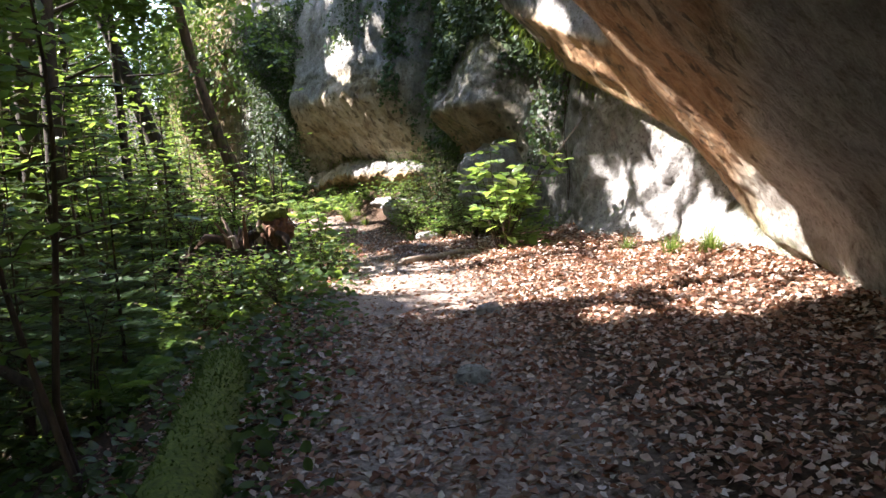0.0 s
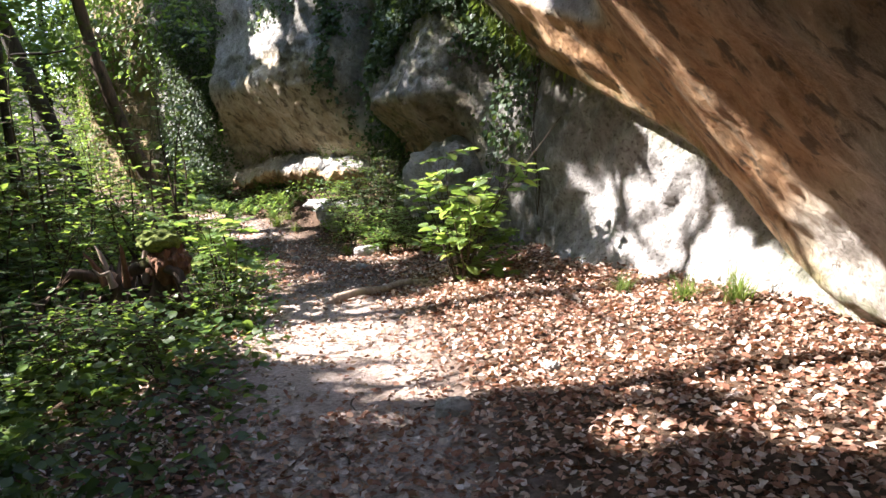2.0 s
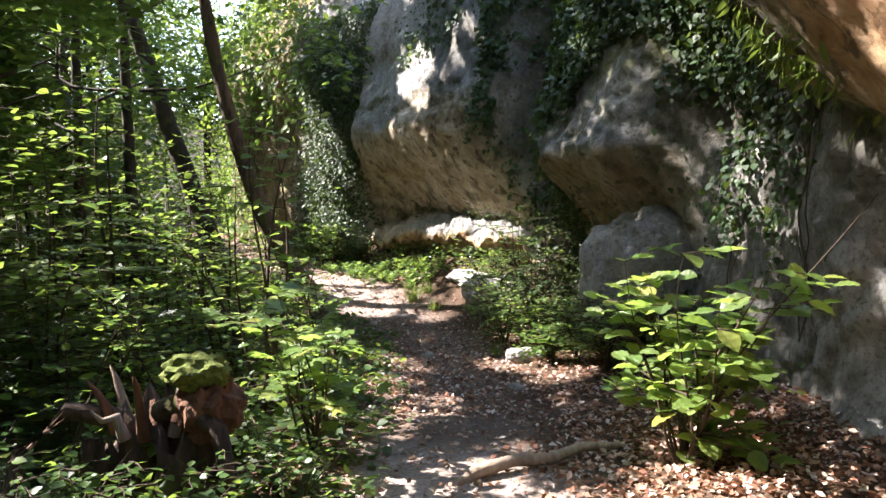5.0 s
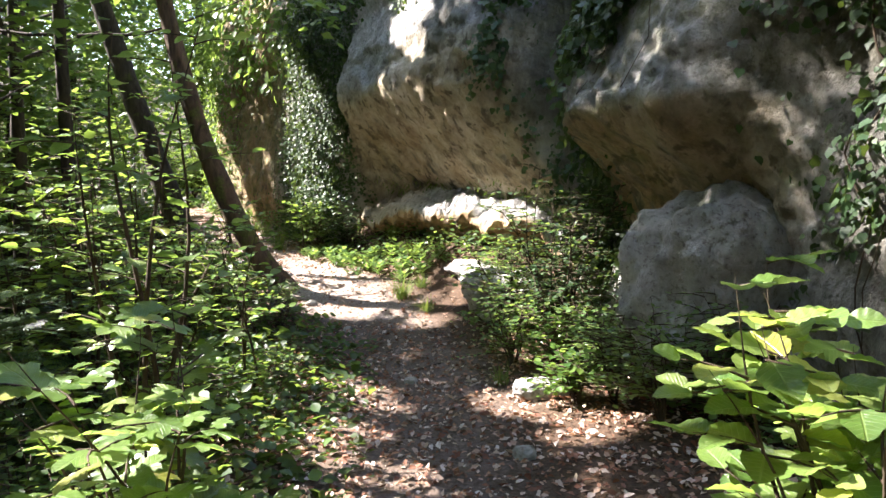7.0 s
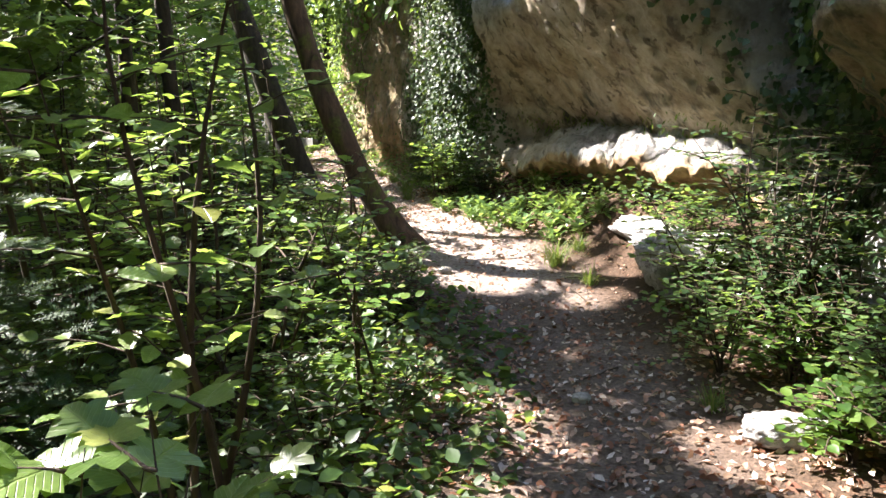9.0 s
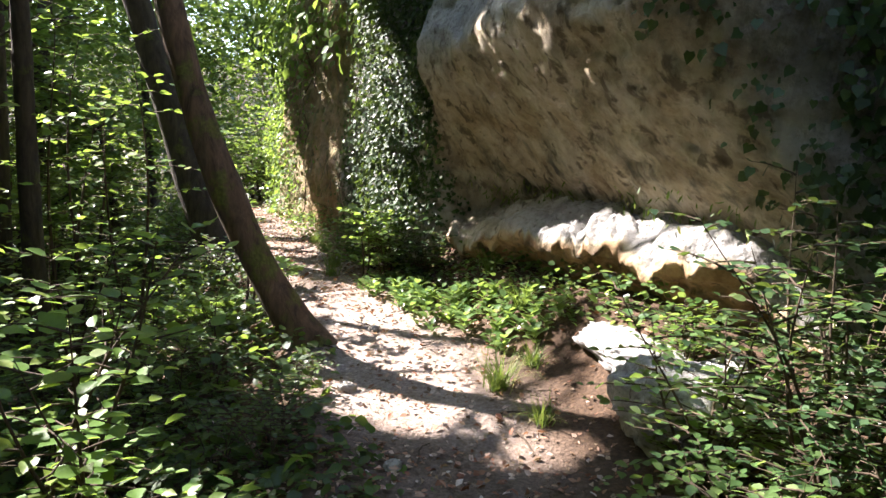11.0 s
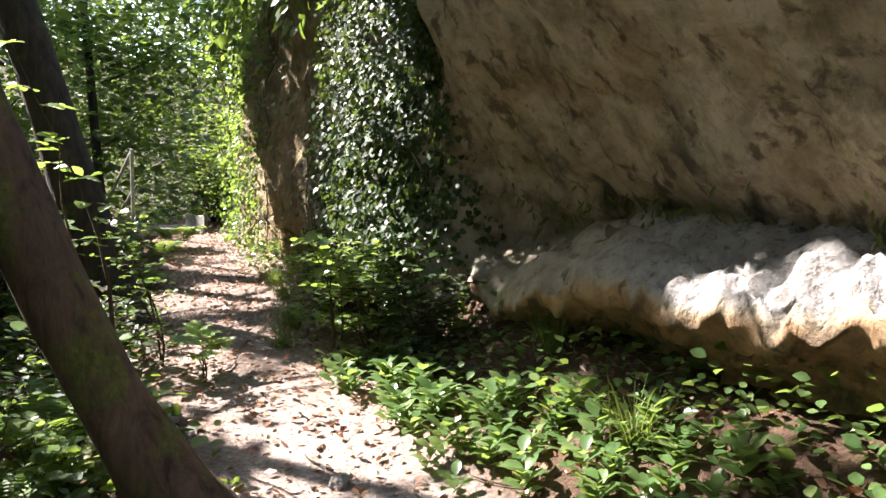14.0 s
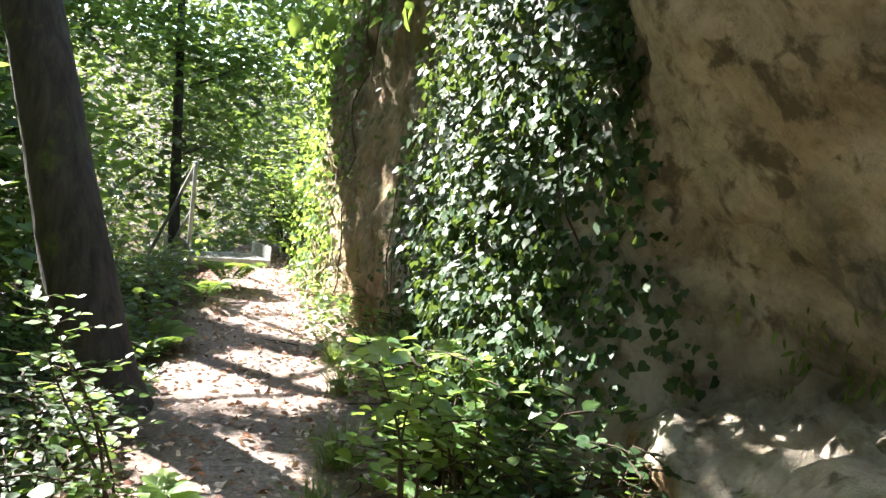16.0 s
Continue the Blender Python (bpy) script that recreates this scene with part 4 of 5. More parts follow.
for i, (x, y, z, k) in enumerate(GLADES):
    lift = (z + 0.6 - float(ground_z(x, y))) / 3.2
    again(beech[2] if lift > 0.75 else beech[0], x + 0.2, y - 0.1, 0.9 * i, min(1.7, max(0.6, lift if lift > 0.75 else lift * 1.45)))


def fir(name, height, seed):
    """A young fir: straight stem, whorls of flat needled boughs."""
    r = np.random.default_rng(500 + seed)
    ob = new(name)
    paths = [np.array([(0, 0, -0.1, 0.012 * height), (0, 0, height * 0.5, 0.007 * height), (0, 0, height, 0.003)])]
    P, A, N, S = [], [], [], []
    for w in range(int(height * 5.5)):
        z = 0.2 + w / 5.5
        reach = (height - z) * 0.34 + 0.12
        for b in range(6):
            a = b * math.pi / 3 + w * 0.5 + r.uniform(-0.25, 0.25)
            way = np.array([math.cos(a), math.sin(a), 0.12])
            L = reach * r.uniform(0.75, 1.1)
            s = np.linspace(0, 1, 9)[:, None]
            pts = np.array([0, 0, z]) + s * way * L - 0.22 * L * s**2 * np.array([0, 0, 1])
            paths.append(np.concatenate([pts, 0.006 * (1.1 - s)], -1))
            side = np.array([-way[1], way[0], 0])
            for f in np.arange(0.12, 1, 0.085):
                p = np.array([np.interp(f, s[:, 0], pts[:, j]) for j in range(3)])
                for sg in (-1, 1):
                    P.append(p), A.append(way * 0.8 + sg * side * 0.8 + r.normal(0, 0.1, 3)), N.append(np.array([0, 0, 1.0]) + r.normal(0, 0.25, 3)), S.append(L * 0.36 * (1.1 - f * 0.7))
    child("trunk", tubes("trunk", paths, TWIG, 5), ob)
    child("foliage", foliage("foliage", P, A, N, S, COMB, LEAF_FIR), ob)["kind"] = "stuff"
    return tagged(ob, "young dark green fir on the slope", "fir", "young firs")


comb_pts, comb_faces = [(0, 0, 0), (0.02, 1, 0), (-0.02, 1, 0)], [(0, 1, 2)]
for q in np.linspace(0.08, 0.95, 9):
    for sg in (-1, 1):
        b = len(comb_pts)
        comb_pts += [(0, q - 0.01, 0), (0, q + 0.065, 0), (sg * 0.2, q + 0.13, 0.02)]
        comb_faces.append((b, b + 1, b + 2))
COMB = (np.array(comb_pts), [np.array(comb_faces)])
firs = [fir("young_fir", 2.6, 1), fir("young_fir", 1.7, 2)]
stand(firs[0], -3.6, 6.9, 0.3)
stand(firs[1], -2.9, 5.0, 1.0)
for i, (x, y, s) in enumerate([(-4.6, 8.0, 1.1), (-4.2, 5.6, 0.9), (-5.4, 7.1, 1.3), (-3.5, 9.4, 0.9), (-5.2, 11.8, 1.2), (-6.6, 9.3, 1.4), (-4.0, 4.0, 1.0), (-3.1, 7.9, 0.8), (-4.4, 9.7, 1.3), (-4.9, 6.3, 1.2), (-3.9, 10.7, 1.2), (-6.0, 8.2, 1.6), (-5.9, 10.6, 1.7), (-7.2, 12.2, 1.9), (-2.7, 6.1, 0.7), (-5.0, 13.4, 1.5)]):
    again(firs[i % 2], x, y, i * 1.3, s)


def fern(name, fronds, length, seed):
    r = np.random.default_rng(700 + seed)
    ob = new(name)
    for f in range(fronds):
        a = f * 2 * math.pi / fronds + r.uniform(-0.3, 0.3)
        s = np.linspace(0.0, 1, 22)
        way, side = np.array([math.cos(a), math.sin(a), 0]), np.array([-math.sin(a), math.cos(a), 0])
        L = length * r.uniform(0.75, 1.1)
        mid = np.outer(s * L * 0.72, way) + np.outer(L * (1.35 * s - 0.95 * s**2), [0, 0, 1])
        P, A, N, S = [], [], [], []
        for i in range(3, 22):
            for sg in (-1, 1):
                P.append(mid[i]), A.append(sg * side + 0.35 * way), N.append(np.array([0, 0, 1.0]) - 0.3 * way), S.append(L * 0.26 * math.sin(math.pi * (0.12 + 0.86 * s[i])) + 0.01)
        o = child("frond", foliage("frond", P, A, N, S, LANCE, LEAF_FRESH), ob)
    child("stalk", tubes("stalk", [np.array([(0, 0, -0.05, 0.006), (0, 0, 0.05, 0.006)])], TWIG, 5), ob)
    return tagged(ob, "green fern with arching fronds", "fern", "ferns")


ferns = [fern("fern", 8, 0.6, 1), fern("fern", 6, 0.45, 2)]
stand(ferns[0], -5.0, 16.1, 0.4)
stand(ferns[1], -5.3, 16.6, 0.1)
for i, (x, y, s) in enumerate([(-2.3, 5.0, 1.0), (-2.0, 6.9, 1.0), (-2.6, 6.2, 1.2), (-5.2, 16.2, 1.0), (-4.7, 15.5, 0.8), (-7.6, 20.5, 1.0), (-7.9, 21.2, 0.9), (-3.0, 7.6, 1.1), (-2.8, 12.0, 1.0), (-3.6, 13.6, 0.9), (-6.8, 19.0, 0.9)]):
    again(ferns[i % 2], x, y, i * 0.9, s)


def scatter_cover(name, label, n, area, density, height, leaf, outline, material, tilt=0.5, seed=0):
    """Low leaves over a stretch of ground; density: a function of place."""
    r = np.random.default_rng(900 + seed)
    x, y = r.uniform(area[0], area[1], n), r.uniform(area[2], area[3], n)
    keep = r.random(n) < density(x, y)
    x, y = x[keep], y[keep]
    m = len(x)
    z = ground_z(x, y) + height(x, y) * r.random(m) ** 1.3
    a = r.uniform(0, 2 * math.pi, m)
    me = foliage(name, np.stack([x, y, z], -1), np.stack([np.cos(a), np.sin(a), r.normal(0, 0.35, m)], -1),
                 np.stack([r.normal(0, tilt, m), r.normal(0, tilt, m), np.ones(m)], -1), leaf * r.uniform(0.6, 1.3, m), outline, material)
    return tagged(new(name, me), label, "undergrowth", kind="stuff")


def slope_cover(x, y):
    d = x - path_x(y)
    return step(-0.45, -1.0, d + 0.55 * step(15, 17.5, y) - 0.22 * step(9.0, 10.0, y) * step(14.0, 13.2, y) + 0.5 * (fractal(x * 1.2, y * 1.2, 3, 1) - 0.5)) * step(-9, -5, d) * (0.35 + 0.9 * fractal(x * 0.8, y * 0.8, 2, 6))


scatter_cover("undergrowth", "dense low green undergrowth on the slope", 150000, (-14, 0, 2.0, 26), slope_cover,
              lambda x, y: 0.05 + (0.2 + 0.6 * step(5.8, 7.5, y)) * step(-0.65, -1.5, x - path_x(y)) * fractal(x * 0.9, y * 0.9, 2, 3), 0.075, OVAL, LEAF_DARK, seed=1)


scatter_cover("fresh_undergrowth", "bright green seedlings among the undergrowth", 14000, (-14, 0, 6.5, 26), slope_cover,
              lambda x, y: 0.1 + 0.75 * step(-0.65, -1.6, x - path_x(y)) * fractal(x * 0.9, y * 0.9, 2, 3), 0.095, OVAL, LEAF_GREEN, seed=6)


verge_width = knots([(9, 0.7), (11, 0.9), (12.3, 1.0), (13.3, 1.25), (14.3, 0.4), (15.5, 0.5), (17, 0.85), (18.5, 1.0), (20, 0.7), (25, 0.9)])


def verge(x, y):
    """Green strip at the cliff foot beyond the hazel."""
    gap = cliff_x(y) - x
    return step(9.6, 10.4, y) * step(0.0, -0.4, gap - verge_width(y) + 0.5 * (fractal(x * 1.6, y * 1.6, 2, 2) - 0.5)) * step(-0.3, 0.0, gap) 


scatter_cover("verge_plants", "low green plants along the cliff foot", 110000, (-10, 2, 9.5, 25), verge,
              lambda x, y: 0.06 + 0.35 * fractal(x * 1.3, y * 1.3, 2, 3), 0.055, OVAL, LEAF_SILVER, seed=2)


def bank(x, y):
    d = x - path_x(y)
    dens = np.where(y < 9.8, step(0.15, 1.1, d + 0.6 * (fractal(x * 1.5, y * 1.5, 3, 4) - 0.5)) + 0.08 + 0.3 * step(-0.5, -1.2, d), 0.12 + 0.3 * (y < 13.9) + 0.12 * step(15.6, 17, y))
    dens = np.where(y < 5.6, np.maximum(dens, 0.7), dens)
    return dens * step(-2.4, -1.2, d) * (x < cliff_x(y) + 0.1) * (0.55 + 0.45 * step(14, 9, y))


scatter_cover("leaf_litter", "fallen red-brown beech leaves over the ground", 420000, (-10, 3.4, 1.0, 24), bank, lambda x, y: 0.035 + 0 * x, 0.045, CRISP, LITTER, 0.55, seed=3)


def dry_path(x, y):
    d = x - path_x(y)
    return step(1.2, 0.3, np.abs(d) / (1 + 0.4 * step(15.5, 18, y))) * (0.12 + 0.2 * step(5.5, 6.5, y)) * (1 - 0.5 * step(8.8, 9.4, y) * step(14.2, 13.6, y)) * (x < cliff_x(y))


scatter_cover("bleached_litter", "bleached leaf fragments trodden into the path", 90000, (-9.5, 2, 2.0, 24), dry_path, lambda x, y: 0.014 + 0 * x, 0.042, CRISP, LITTER_PALE, 0.45, seed=4)


# ---- ivy on the cliff ----
def ivy(label, n, where, size, material, u0, u1, z0, z1, seed, outline=IVY, hang=0.04, category="ivy", runners=5):
    r = np.random.default_rng(1200 + seed)
    u, z = r.uniform(u0, u1, n), r.uniform(z0, z1, n)
    keep = r.random(n) < where(u, z)
    u, z = u[keep], z[keep]
    p = cliff_point(u, z)
    e = 0.04
    du, dz = cliff_point(u + e, z) - p, cliff_point(u, z + e) - p
    nor = unit(np.cross(dz, du))
    nor[nor[:, 0] > 0] *= -1
    m = len(u)
    lift = hang * (0.15 + r.random(m) ** 2 * 2.5) * (0.4 + 1.2 * fractal(u * 2.3, z * 1.6, 2, 3))
    along = np.array([0, 0, -1.0]) + r.normal(0, 0.55, (m, 3)) + 0.35 * nor
    ob = new("ivy")
    stems = []
    for i in range(runners):
        su = r.uniform(u0 + 0.4, u1 - 0.1)
        h = np.linspace(max(z0, 0.0), z1, 24)
        q = cliff_point(su + 0.12 * np.sin(h * 2.2 + i) + 0.05 * np.sin(h * 7 + 2 * i), h)
        q[:, 0] -= 0.02
        stems.append(np.concatenate([q, np.full((24, 1), 0.003 + 0.002 * (i % 3))], -1))
    for path in stems:
        child("stem", tubes("stem", [path], TWIG, 5), ob)
    child("foliage", foliage("foliage", p + nor * lift[:, None], along, nor + r.normal(0, 0.4, (m, 3)) + np.array([0, 0, 0.4]), size * r.uniform(0.5, 1.25, m), outline, material), ob)["kind"] = "stuff"
    return tagged(ob, label, category)


ivy("dense glossy ivy curtain over the rock buttress", 56000, lambda u, z: bump(u, 18.35 + 0.1 * np.sin(z * 2), 0.62) * step(17.55, 17.85, u + 0.1 * np.sin(z * 3)) * (0.5 + 0.6 * fractal(u * 2, z * 2, 2, 1)), 0.047, LEAF_IVY, 17.75, 19.7, 0.1, 5.0, 1, hang=0.08)
ivy("yellow-green creeper on the far rock corner", 14000, lambda u, z: bump(u, 22.3, 1.0) * (0.35 + 0.8 * fractal(u * 2, z * 2, 2, 1)) * step(4.2, 2.5, z), 0.06, LEAF_GREEN, 20.4, 25, 0.2, 4.2, 2, hang=0.1, category="creeper")
ivy("dark ivy filling the recess between two rocks", 22000, lambda u, z: bump(u, 13.75, 0.45) * (0.5 + 0.6 * fractal(u * 2, z * 2, 2, 2)) + 0.75 * step(2.2, 2.7, z) * (fractal(u * 1.1, z * 1.1, 3, 5) > 0.42), 0.065, LEAF_IVY, 12.6, 14.45, 0.1, 4.8, 3, hang=0.08, runners=0)
ivy("ivy hanging beside the rock boss", 9000, lambda u, z: bump(u, 10.3 - 0.3 * (z - 2), 0.55) * (fractal(u * 1.6, z * 1.3, 3, 1) > 0.42) * step(0.7, 1.4, z), 0.06, LEAF_IVY, 9.2, 11.6, 0.6, 4.6, 4, hang=0.06)
ivy("grass and moss hanging from the lip of the overhang", 6000, lambda u, z: bump(z - lip_z(u), 0.35, 0.22) * step(8.6, 9.3, u), 0.13, LEAF_GRASS, 8.7, 11.0, 1.8, 4.6, 5, LANCE, 0.03, "hanging grass")
ivy("dark ivy over the upper cliff", 36000, lambda u, z: 0.9 * (fractal(u * 0.9, z * 0.9, 3, 4) > 0.40) * step(2.2, 2.8, z), 0.065, LEAF_IVY, 10.3, 14.6, 2.1, 6.0, 6, hang=0.07)
ivy("ivy trailing over the brow of the great block", 5000, lambda u, z: 0.8 * (fractal(u * 1.4, z * 1.1, 3, 2) > 0.55) * step(2.9, 3.4, z), 0.075, LEAF_IVY, 14.4, 18, 2.8, 6.0, 7, hang=0.07, runners=0)


# ---- far woods ----
def far_leaves(x, y, z, leaf, seed):
    r = np.random.default_rng(1500 + seed)
    m = len(x)
    a = r.uniform(0, 2 * math.pi, m)
    return foliage("far_woods", np.stack([x, y, z], -1), np.stack([np.cos(a), np.sin(a), r.normal(-0.2, 0.4, m)], -1),
                   np.stack([r.normal(0, 0.5, m), r.normal(0, 0.5, m), np.ones(m)], -1), leaf * r.uniform(0.6, 1.3, m), DIAMOND, LEAF_DARK)


r = np.random.default_rng(15)
n = 520000
x, y, h = r.uniform(-42, -8, n), r.uniform(-8, 62, n), 20 * r.random(n)
d = x - path_x(y)
keep = (d < np.where(y > 26, -1.5, -7.5 + 1.5 * np.sin(y))) & (fractal(x * 0.6 + h * 0.3, y * 0.6 + h * 0.6, 3, 3) > 0.45)
x, y, h = x[keep], y[keep], h[keep]
keep = ~in_gap(np.stack([x, y, ground_z(x, y) + h], -1))
x, y, h = x[keep], y[keep], h[keep]
tagged(new("far_woods", far_leaves(x, y, ground_z(x, y) + h, 0.28, 1)), "dense leafy woods on the far slope", "woods", kind="stuff")

# ---- shrubs along the cliff foot ----
for i, (x, y, h, rc, lf, mat) in enumerate([(-0.28, 13.4, 1.55, 0.55, 0.055, LEAF_SILVER), (-0.2, 13.05, 1.75, 0.6, 0.055, LEAF_IVY), (-0.68, 13.6, 1.15, 0.5, 0.065, LEAF_SILVER), (-0.55, 12.75, 0.75, 0.45, 0.055, LEAF_SILVER), (0.1, 12.75, 1.0, 0.5, 0.055, LEAF_IVY), (0.25, 12.3, 0.6, 0.45, 0.07, LEAF_SILVER),
                                            (0.75, 10.9, 0.7, 0.5, 0.075, LEAF_SILVER), (-0.2, 12.55, 0.55, 0.4, 0.06, LEAF_GREEN), (-0.05, 11.6, 0.4, 0.4, 0.07, LEAF_GREEN), (-3.75, 17.5, 0.85, 0.5, 0.085, LEAF_SILVER),
                                            (-4.05, 17.9, 0.8, 0.45, 0.085, LEAF_FRESH), (-3.3, 17.35, 0.6, 0.4, 0.06, LEAF_IVY), (-4.6, 18.9, 0.7, 0.45, 0.07, LEAF_GREEN), (-5.7, 20.4, 0.6, 0.4, 0.06, LEAF_GREEN), (-7.9, 23.4, 1.9, 0.7, 0.09, LEAF_FRESH), (-8.6, 24.2, 2.6, 0.8, 0.09, LEAF_FRESH), (-9.6, 24.6, 1.6, 0.8, 0.09, LEAF_FRESH), (-8.95, 23.8, 1.5, 0.7, 0.085, LEAF_FRESH), (-8.2, 24.3, 3.2, 0.9, 0.09, LEAF_FRESH),
                                            (-0.75, 14.55, 0.45, 0.3, 0.05, LEAF_GREEN), (0.45, 11.15, 0.75, 0.5, 0.06, LEAF_SILVER), (0.95, 11.1, 0.8, 0.5, 0.06, LEAF_SILVER), (0.2, 11.75, 0.7, 0.45, 0.055, LEAF_SILVER)]):
    stand(shrub("cliff_shrub", "bushy green shrub at the foot of the cliff", "bush", h, 8, 9 + int(6 * (h > 1.1)), rc, lf, IVY if mat is LEAF_IVY else OVAL, mat, 60 + i, 0.045, 0.55, 0.1, group="shrubs along the cliff"), x, y, i)


def tuft(name, blades, length, label, seed):
    """A clump of arching grass blades."""
    r = np.random.default_rng(1700 + seed)
    ob = new(name)
    verts, quads = [], []
    for b in range(blades):
        a = r.uniform(0, 2 * math.pi)
        L = length * r.uniform(0.5, 1.1)
        s = np.linspace(0, 1, 6)
        lean = r.uniform(0.25, 0.95)
        way, side = np.array([math.cos(a), math.sin(a), 0]), np.array([-math.sin(a), math.cos(a), 0])
        mid = r.normal(0, 0.03, 3) * np.array([1, 1, 0]) + np.outer(s * L * lean, way) + np.outer(L * (s - lean * 0.75 * s**2), [0, 0, 1])
        w = 0.004 * (1 - s * 0.9)
        base = len(verts) * 12
        verts.append(np.stack([mid - np.outer(w, side), mid + np.outer(w, side)], 1).reshape(-1, 3))
        quads += [(base + 2 * i, base + 2 * i + 1, base + 2 * i + 3, base + 2 * i + 2) for i in range(5)]
    child("blade_clump", mesh_of("blade_clump", np.concatenate(verts), [np.array(quads)], LEAF_GRASS), ob)["kind"] = "stuff"
    return tagged(ob, label, "grass", "grass tufts")


tufts = [tuft("grass_tuft", 130, 0.38, "arching tuft of green grass", 1), tuft("grass_tuft", 90, 0.28, "arching tuft of green grass", 2)]
stand(tufts[0], -2.45, 16.75)
stand(tufts[1], -4.35, 17.45)
for i, (x, y, k) in enumerate([(-2.0, 15.95, 1.0), (-1.75, 15.15, 1.0), (-4.55, 17.9, 1.0), (2.05, 6.9, 1.1), (2.3, 6.6, 1.0), (1.75, 7.35, 0.9), (-1.9, 14.75, 1.1), (-1.55, 14.35, 0.9), (-5.2, 19.0, 0.9), (-6.4, 21.2, 0.9), (-7.2, 22.3, 1.0), (2.45, 6.95, 1.0), (-5.6, 19.6, 0.8), (-0.6, 12.2, 0.8)]):
    again(tufts[i % 2], x, y, i, k)


def rosette(name, leaves, length, seed):
    r = np.random.default_rng(1800 + seed)
    ob = new(name)
    single = mesh_of("leaf", *BROAD, LEAF_SILVER)
    for i in range(leaves):
        a = i * 2.4
        t = r.uniform(0.15, 0.8)
        o = child("leaf", single, ob)
        o.matrix_local = pose(0.01 * math.cos(a), 0.01 * math.sin(a), 0.01 + 0.012 * i, 0, 0, math.degrees(a)) @ pose(0, 0, 0, math.degrees(t), r.uniform(-15, 15), 0) @ Matrix.Diagonal((length, length * r.uniform(0.8, 1.15), length, 1))
    return tagged(ob, "low rosette of broad green leaves beside the path", "plant", "broad-leaved rosettes")


BROAD = (np.array([(0, 0, 0), (-.1, .15, .02), (-.24, .45, .05), (-.2, .75, .04), (0, 1, -.1), (.2, .75, .04), (.24, .45, .05), (.1, .15, .02), (0, .45, 0), (0, .75, 0)]),
         [np.array([(0, 8, 2, 1), (8, 9, 3, 2), (0, 7, 6, 8), (8, 6, 5, 9)]), np.array([(9, 4, 3), (9, 5, 4)])])
rosettes = [rosette("broad_leaf_plant", 11, 0.125, 1), rosette("broad_leaf_plant", 8, 0.10, 2)]
stand(rosettes[0], -2.6, 16.5)
stand(rosettes[1], -2.4, 16.25)
r = np.random.default_rng(19)
for i in range(110):
    k = r.random()
    x, y = -1.75 - 1.9 * k + r.normal(0, 0.17), 15.45 + 1.8 * k + r.normal(0, 0.18)
    again(rosettes[i % 2], x, y, r.uniform(0, 6), r.uniform(0.7, 1.15))

# ---- dead wood ----
log = new("mossy_log", tubes("mossy_log", [[(-1.53, 4.98, -0.05, 0.05), (-1.51, 4.9, -0.04, 0.11), (-1.46, 4.7, -0.03, 0.145), (-1.35, 4.3, -0.01, 0.155), (-1.22, 3.6, 0.0, 0.16), (-1.05, 2.8, 0.02, 0.165), (-0.95, 2.0, 0.0, 0.17), (-0.9, 1.5, 0.0, 0.12)]], MOSS, 16))
r = np.random.default_rng(31)
n = 5000
f, a = r.random(n), r.uniform(-0.4, math.pi + 0.4, n)
ky = 2.0 + 2.85 * f
kx = np.interp(ky, [2.0, 2.8, 3.6, 4.3, 4.7, 4.9], [-0.95, -1.05, -1.22, -1.35, -1.46, -1.51])
kz = np.interp(ky, [2.0, 2.8, 3.6, 4.3, 4.7, 4.9], [0.0, 0.02, 0.0, -0.01, -0.03, -0.06])
nor = np.stack([np.cos(a), 0 * a, np.sin(a)], -1)
fuzz = foliage("moss_fuzz", np.stack([kx, ky, kz], -1) + nor * 0.15, nor + r.normal(0, 0.7, (n, 3)), r.normal(0, 1, (n, 3)), r.uniform(0.015, 0.035, n), LANCE, MOSS_TIP)
child("moss_fuzz", fuzz, log, "short green moss")["kind"] = "stuff"
tagged(log, "fallen log covered in dark green moss", "log")


def jagged(name, x, y, z, radius, height, seed, material, parent, squash=1.0):
    """A broken hollow shell of wood with a splintered rim."""
    r = np.random.default_rng(2000 + seed)
    n, m = 28, 9
    a = np.linspace(0, 2 * math.pi, n, endpoint=False)
    top = height * (0.6 + 0.28 * value_noise(a * 1.3 + seed, a * 0.7) + 0.18 * r.random(n))
    verts = []
    for j in range(m):
        f = j / (m - 1)
        rad = radius * (1.25 - 0.35 * f + 0.12 * np.sin(3 * a + seed) + 0.06 * r.normal(0, 1, n))
        verts.append(np.stack([x + rad * np.cos(a), y + squash * rad * np.sin(a), z + f * top], -1))
    for j in range(4):
        f = 1 - j / 3
        rad = radius * (0.78 - 0.1 * j)
        verts.append(np.stack([x + rad * np.cos(a), y + squash * rad * np.sin(a), z + top * (0.35 + 0.6 * f)], -1))
    i, j = np.meshgrid(np.arange(m + 3), np.arange(n), indexing="ij")
    k = (j + 1) % n
    quad = np.stack([i * n + j, i * n + k, (i + 1) * n + k, (i + 1) * n + j], -1).reshape(-1, 4)
    return child(name, mesh_of(name, np.concatenate(verts), [quad], material), parent)


